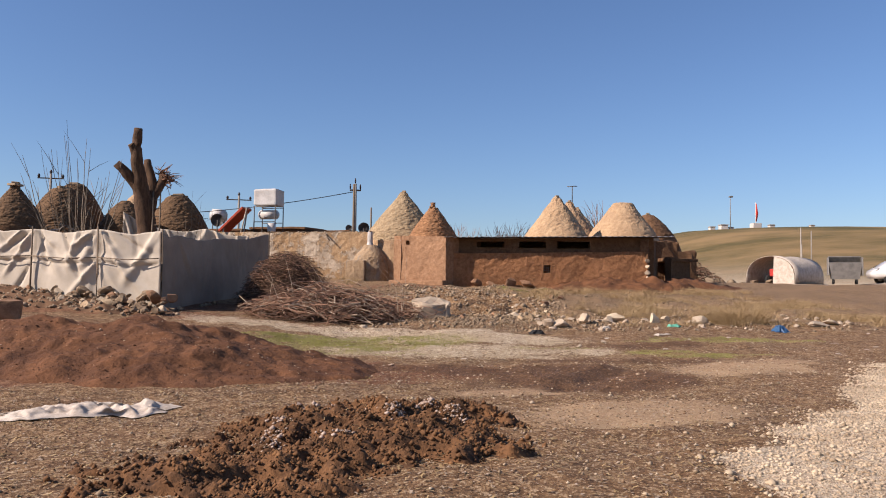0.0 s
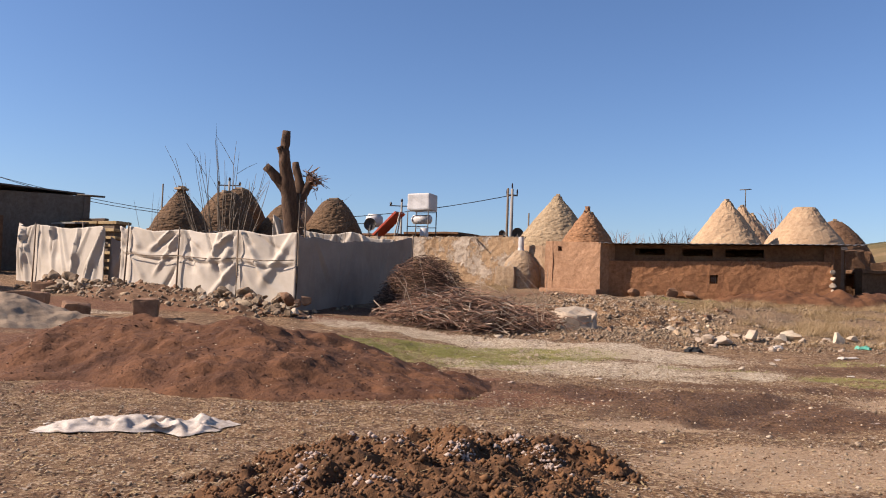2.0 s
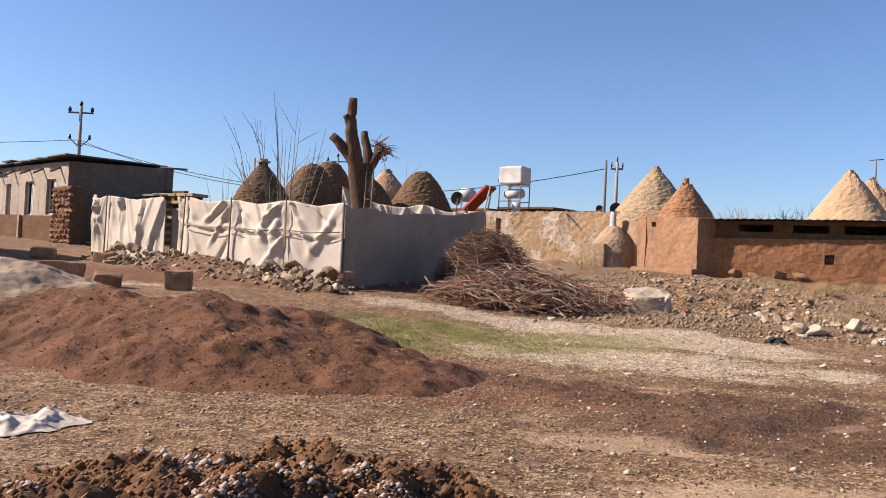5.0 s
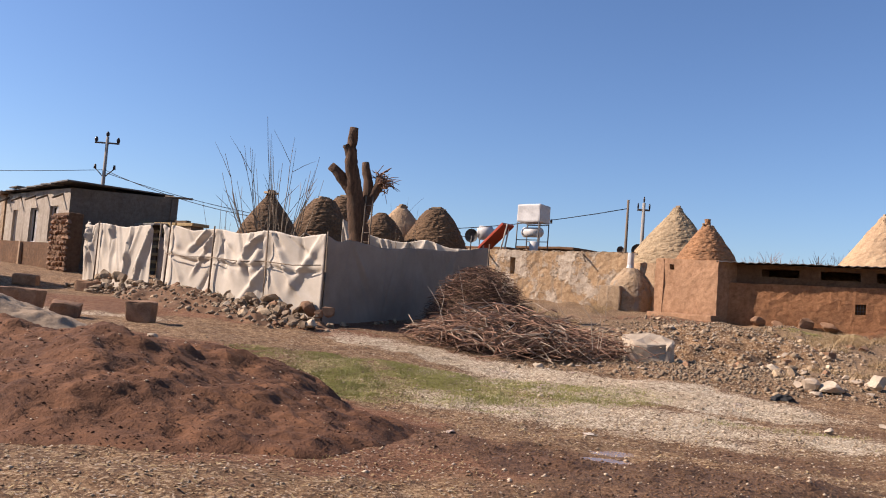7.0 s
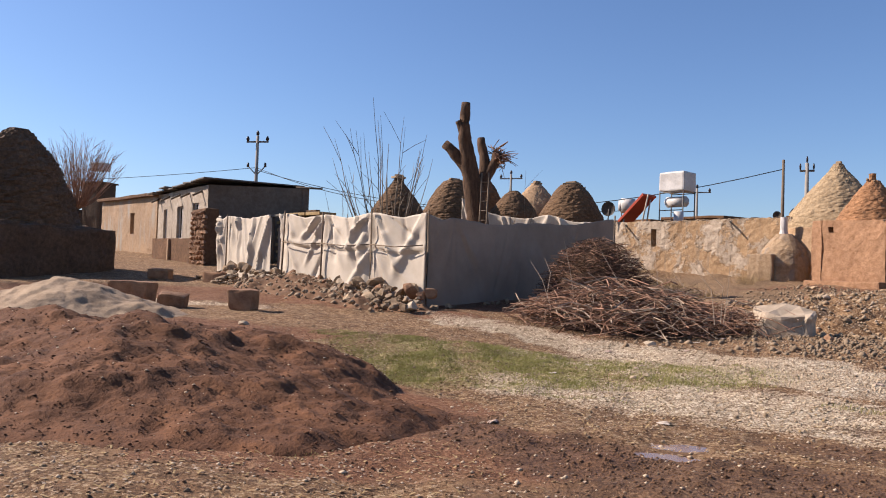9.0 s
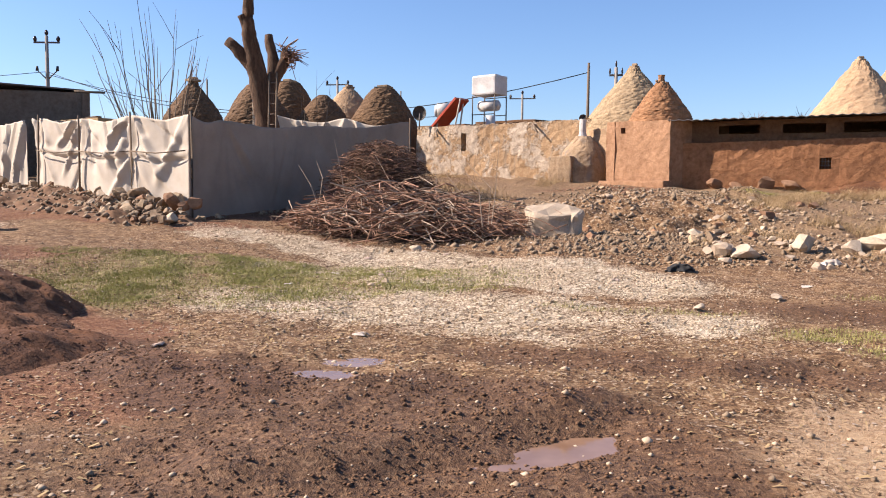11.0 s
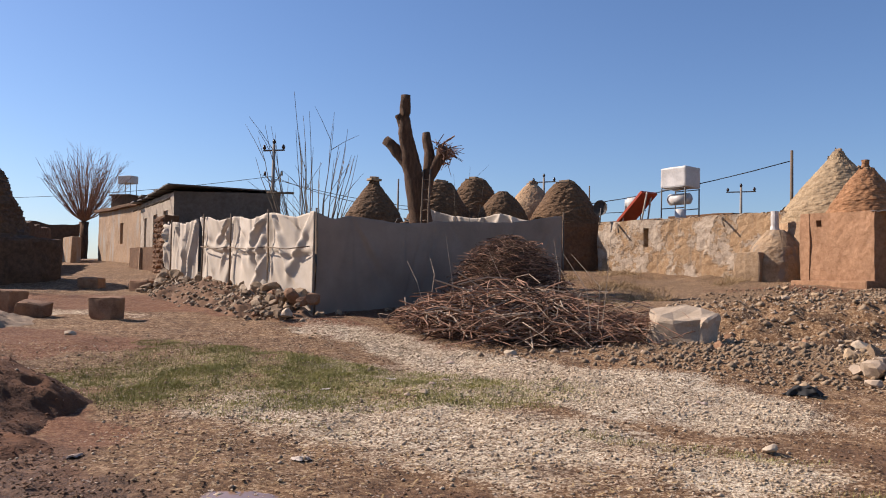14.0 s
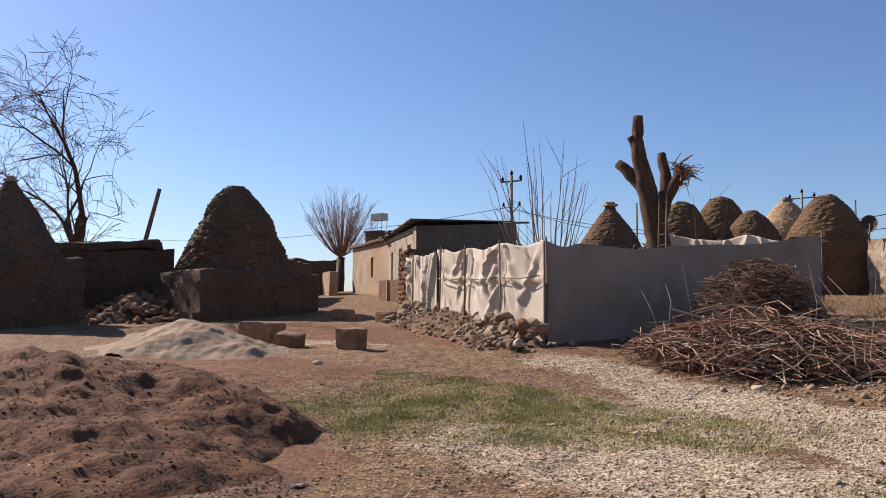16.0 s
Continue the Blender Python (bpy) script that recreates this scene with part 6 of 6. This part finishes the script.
# ---- fine scatter on the ground ----
def scatter(name, label, mat, count, where, seed, make):
    """One joined mesh of many small pieces; where gives the density over the plan."""
    g = np.random.default_rng(seed)
    xs, ys = [], []
    total = 0
    (x0, x1, y0, y1), dens = where
    for _ in range(60):
        x, y = g.uniform(x0, x1, count), g.uniform(y0, y1, count)
        keep = g.random(count) < dens(x, y)
        xs.append(x[keep])
        ys.append(y[keep])
        total += int(keep.sum())
        if total >= count:
            break
    x, y = np.concatenate(xs)[:count], np.concatenate(ys)[:count]
    verts, faces = make(g, x, y, ground_height(x, y))
    ob = from_arrays(name, verts, faces, mat, len(faces[0]) == 3 and len(verts) < 6 * len(x) + 1 and len(verts) > 3 * len(x))
    return tagged(ob, label, "ground litter", kind="stuff")


def pebbles(lo, hi, flat=0.6):
    def make(g, x, y, z):
        n = len(x)
        s = g.uniform(lo, hi, n) * (0.6 + 0.9 * g.random(n) ** 3)
        base = np.array([(1, 0, 0), (0, 1, 0), (-1, 0, 0), (0, -1, 0), (0, 0, 1), (0, 0, -1)], float)
        a = g.uniform(0, 6.283, n)
        jit = g.uniform(0.6, 1.25, (n, 6, 1))
        p = base[None] * jit * s[:, None, None]
        p[:, :, 2] *= flat
        c, sn = np.cos(a)[:, None], np.sin(a)[:, None]
        px, py = p[:, :, 0] * c - p[:, :, 1] * sn, p[:, :, 0] * sn + p[:, :, 1] * c
        v = np.stack([px + x[:, None], py + y[:, None], p[:, :, 2] + (z + s * flat * 0.35)[:, None]], -1).reshape(-1, 3)
        tri = np.array([(0, 1, 4), (1, 2, 4), (2, 3, 4), (3, 0, 4), (1, 0, 5), (2, 1, 5), (3, 2, 5), (0, 3, 5)])
        return v, (tri[None] + 6 * np.arange(n)[:, None, None]).reshape(-1, 3)
    return make


def blades(lo, hi, width, lean):
    def make(g, x, y, z):
        n = len(x)
        h, a = g.uniform(lo, hi, n), g.uniform(0, 6.283, n)
        b = a + g.uniform(-0.6, 0.6, n)
        w = width * g.uniform(0.6, 1.3, n)
        l = h * lean * g.uniform(0.2, 1.2, n)
        r0 = np.stack([x - np.sin(a) * w, y + np.cos(a) * w, z - 0.01], -1)
        r1 = np.stack([x + np.sin(a) * w, y - np.cos(a) * w, z - 0.01], -1)
        r2 = np.stack([x + np.cos(b) * l, y + np.sin(b) * l, z + h], -1)
        return np.stack([r0, r1, r2], 1).reshape(-1, 3), np.arange(3 * n).reshape(-1, 3)
    return make


def chips(lo, hi, wide):
    def make(g, x, y, z):
        n = len(x)
        l, a = g.uniform(lo, hi, n), g.uniform(0, 6.283, n)
        w = l * wide * g.uniform(0.6, 1.4, n)
        ca, sa = np.cos(a), np.sin(a)
        t = g.uniform(-0.35, 0.35, n)
        pts = []
        for i, j in ((-1, -1), (1, -1), (1, 1), (-1, 1)):
            pts.append(np.stack([x + i * l * ca - j * w * sa, y + i * l * sa + j * w * ca, z + 0.008 + np.abs(t) * l + i * l * t], -1))
        return np.stack(pts, 1).reshape(-1, 3), np.arange(4 * n).reshape(-1, 4)
    return make


MOUND = lambda x, y: ((x + 5.9) / 4.0) ** 2 + ((y - 14.5) / 2.7) ** 2 < 1
CORE = (-8, 9, 5, 25)
scatter("gravel", "pale loose gravel stones on the roadside and yard", PEBBLE, 70000, (CORE, lambda x, y: np.where(MOUND(x, y), 0, np.clip(0.9 * soils(x, y)["road"] + 1.0 * soils(x, y)["pale"] ** 1.5 + 0.03, 0, 1))), 1, pebbles(0.008, 0.021))
scatter("yard_stones", "walnut-sized pale stones strewn over the yard", STONE, 3500, ((-9, 9, 6, 25), lambda x, y: np.where(MOUND(x, y), 0, np.clip(0.25 + 0.6 * soils(x, y)["pale"] - 0.2 * soils(x, y)["tan"] - 0.25 * soils(x, y)["mud"], 0, 1))), 35, pebbles(0.012, 0.027, 0.75))
scatter("mud_clods", "wet trodden clods round the puddles", CLOD, 3000, ((-3.5, 4, 11.5, 17), lambda x, y: np.clip(soils(x, y)["mud"] - 0.3, 0, 1)), 43, pebbles(0.008, 0.02, 0.45))
scatter("coarse_gravel", "coarse pale stones along the road edge", PEBBLE, 2600, ((-1, 9, 6, 17), lambda x, y: np.clip(4 * soils(x, y)["road"] * (1 - soils(x, y)["road"]) + 0.25 * soils(x, y)["road"] + 0.03, 0, 1)), 31, pebbles(0.014, 0.036))
scatter("clods", "loose soil clods and crumbs on the bare ground", CLOD, 30000, (CORE, lambda x, y: np.where(MOUND(x, y), 0, np.clip(0.9 * soils(x, y)["mud"] + 0.25 - 0.25 * soils(x, y)["road"] - 0.3 * soils(x, y)["pale"], 0, 1))), 2, pebbles(0.006, 0.017, 0.5))
scatter("straw_litter", "pale straw and leaf litter on trampled soil", STRAW, 12000, ((-9, 4, 6, 19), lambda x, y: np.where(MOUND(x, y), 0, np.clip(0.9 - 1.0 * soils(x, y)["road"] - 1.3 * soils(x, y)["mud"] - 0.7 * soils(x, y)["tan"] - 0.5 * soils(x, y)["pale"], 0, 1) * step(6, 2, x))), 3, chips(0.008, 0.026, 0.28))
scatter("leaf_litter", "dry leaves and chaff trodden into the soil", TWIG_PALE, 9000, ((-9, 4, 6, 19), lambda x, y: np.where(MOUND(x, y), 0, np.clip(0.9 - soils(x, y)["road"] - soils(x, y)["mud"], 0, 1) * step(6, 2, x))), 33, chips(0.006, 0.015, 0.6))
scatter("grass", "short fresh green grass between the gravel", GREEN, 75000, ((-8, 9, 12, 38), lambda x, y: np.where(MOUND(x, y), 0, np.clip(soils(x, y)["grass"] - 0.1, 0, 1) * (0.35 + 0.65 * step(-0.4, 0.5, fbm(x, y, 0.5, 311, 4))))), 4, blades(0.012, 0.04, 0.005, 0.9))
scatter("dry_weeds", "tufts of dry yellow grass and weeds", DRYGRASS, 40000, ((1.5, 14, 23.5, 36), lambda x, y: np.clip(step(0.1, 0.5, fbm(x, y, 1.1, 301, 4)) * step(1.5, 4, x), 0, 1)), 5, blades(0.06, 0.28, 0.0045, 1.5))
scatter("dry_weeds", "tuft of tall dry grass by the roadside", DRYGRASS, 9000, ((6.8, 9.6, 23.2, 26), lambda x, y: np.clip(1.2 - ((x - 8.2) / 1.2) ** 2 - ((y - 24.6) / 1.0) ** 2, 0, 1)), 6, blades(0.12, 0.5, 0.004, 1.5))
scatter("dry_weeds", "dry yellow grass below the compound wall", DRYGRASS, 9000, ((-9, -3.5, 29, 42), lambda x, y: step(-0.1, 0.5, fbm(x, y, 1.8, 305, 3))), 7, blades(0.06, 0.3, 0.005, 1.4))
scatter("slope_rubble", "small stones strewn over the slope", STONE, 9000, ((-3, 12, 22.5, 37), lambda x, y: 0.25 + 0.75 * np.exp(-((x - 0.9) / 1.8) ** 2)), 8, pebbles(0.02, 0.06, 0.8))
scatter("slope_rubble", "pale broken stones tumbled below the hut", STONE, 500, ((-2, 7, 22.5, 35), lambda x, y: np.exp(-((x - 1.8) / 2.2) ** 2)), 45, pebbles(0.03, 0.075, 0.7))


def on_heap(name, label, heap_name, mat, count, seed, make):
    """Pieces lying on a heap's own surface."""
    me2 = bpy.data.objects[heap_name].data
    co = np.empty(len(me2.vertices) * 3, dtype=np.float32)
    me2.vertices.foreach_get("co", co)
    co = co.reshape(-1, 3)
    g = np.random.default_rng(seed)
    p = co[g.integers(0, len(co), count)] + g.normal(0, 0.02, (count, 3)) * (1, 1, 0)
    v, f = make(g, p[:, 0], p[:, 1], p[:, 2])
    tagged(from_arrays(name, v, f, mat, mat not in (STONE, STONE_PALE)), label, "ground litter", kind="stuff")


on_heap("mound_clods", "loose red clods on the earth mound", "earth_mound", REDCLOD, 12000, 11, pebbles(0.006, 0.017, 0.4))
on_heap("mound_lumps", "small red lumps on the earth mound", "earth_mound", REDCLOD, 350, 41, pebbles(0.012, 0.026, 0.4))
on_heap("mound_pebbles", "small pale pebbles on the earth mound", "earth_mound", PEBBLE, 450, 12, pebbles(0.008, 0.018))
on_heap("manure_clods", "dark crumbly manure clods", "manure_heap", MANURE_CLOD, 9000, 13, pebbles(0.007, 0.028, 0.85))
on_heap("manure_clods", "dark crumbly manure clods", "manure_heap.001", MANURE_CLOD, 6000, 23, pebbles(0.007, 0.028, 0.85))
on_heap("manure_straw", "straw sticking out of the manure", "manure_heap", STRAW, 700, 14, chips(0.012, 0.038, 0.1))
on_heap("bank_rubble", "broken stones lying over the earth bank", "rubble_bank", STONE, 1300, 51, pebbles(0.03, 0.085, 0.7))
on_heap("bank_rubble", "small broken stones lying over the earth bank", "rubble_bank", STONE_PALE, 1000, 52, pebbles(0.02, 0.06, 0.7))
on_heap("fence_bank_rubble", "rubble stones bedded in the bank below the fence", "rubble_bank.001", STONE, 700, 53, pebbles(0.03, 0.10, 0.75))
g = np.random.default_rng(15)
for k, (cx, cy, n) in enumerate(((-1.3, 8.9, 700), (-2.5, 9.7, 420), (-2.8, 7.9, 320), (-1.9, 9.4, 260))):
    knots = g.normal((cx, cy), (0.3, 0.24), (11, 2))[g.integers(0, 11, n)]
    x, y = knots[:, 0] + g.normal(0, 0.055, n), knots[:, 1] + g.normal(0, 0.045, n)
    hv = bpy.data.objects["manure_heap"].data
    co = np.empty(len(hv.vertices) * 3, dtype=np.float32)
    hv.vertices.foreach_get("co", co)
    co = co.reshape(-1, 3)
    zz = np.array([co[np.argmin((co[:, 0] - a) ** 2 + (co[:, 1] - b) ** 2), 2] for a, b in zip(x, y)])
    v, f = pebbles(0.008, 0.028, 0.7)(g, x, y, zz + 0.005)
    tagged(from_arrays("wool_tufts", v, f, WOOL, True), "matted pinkish-white wool tufts in the manure", "wool", kind="stuff")
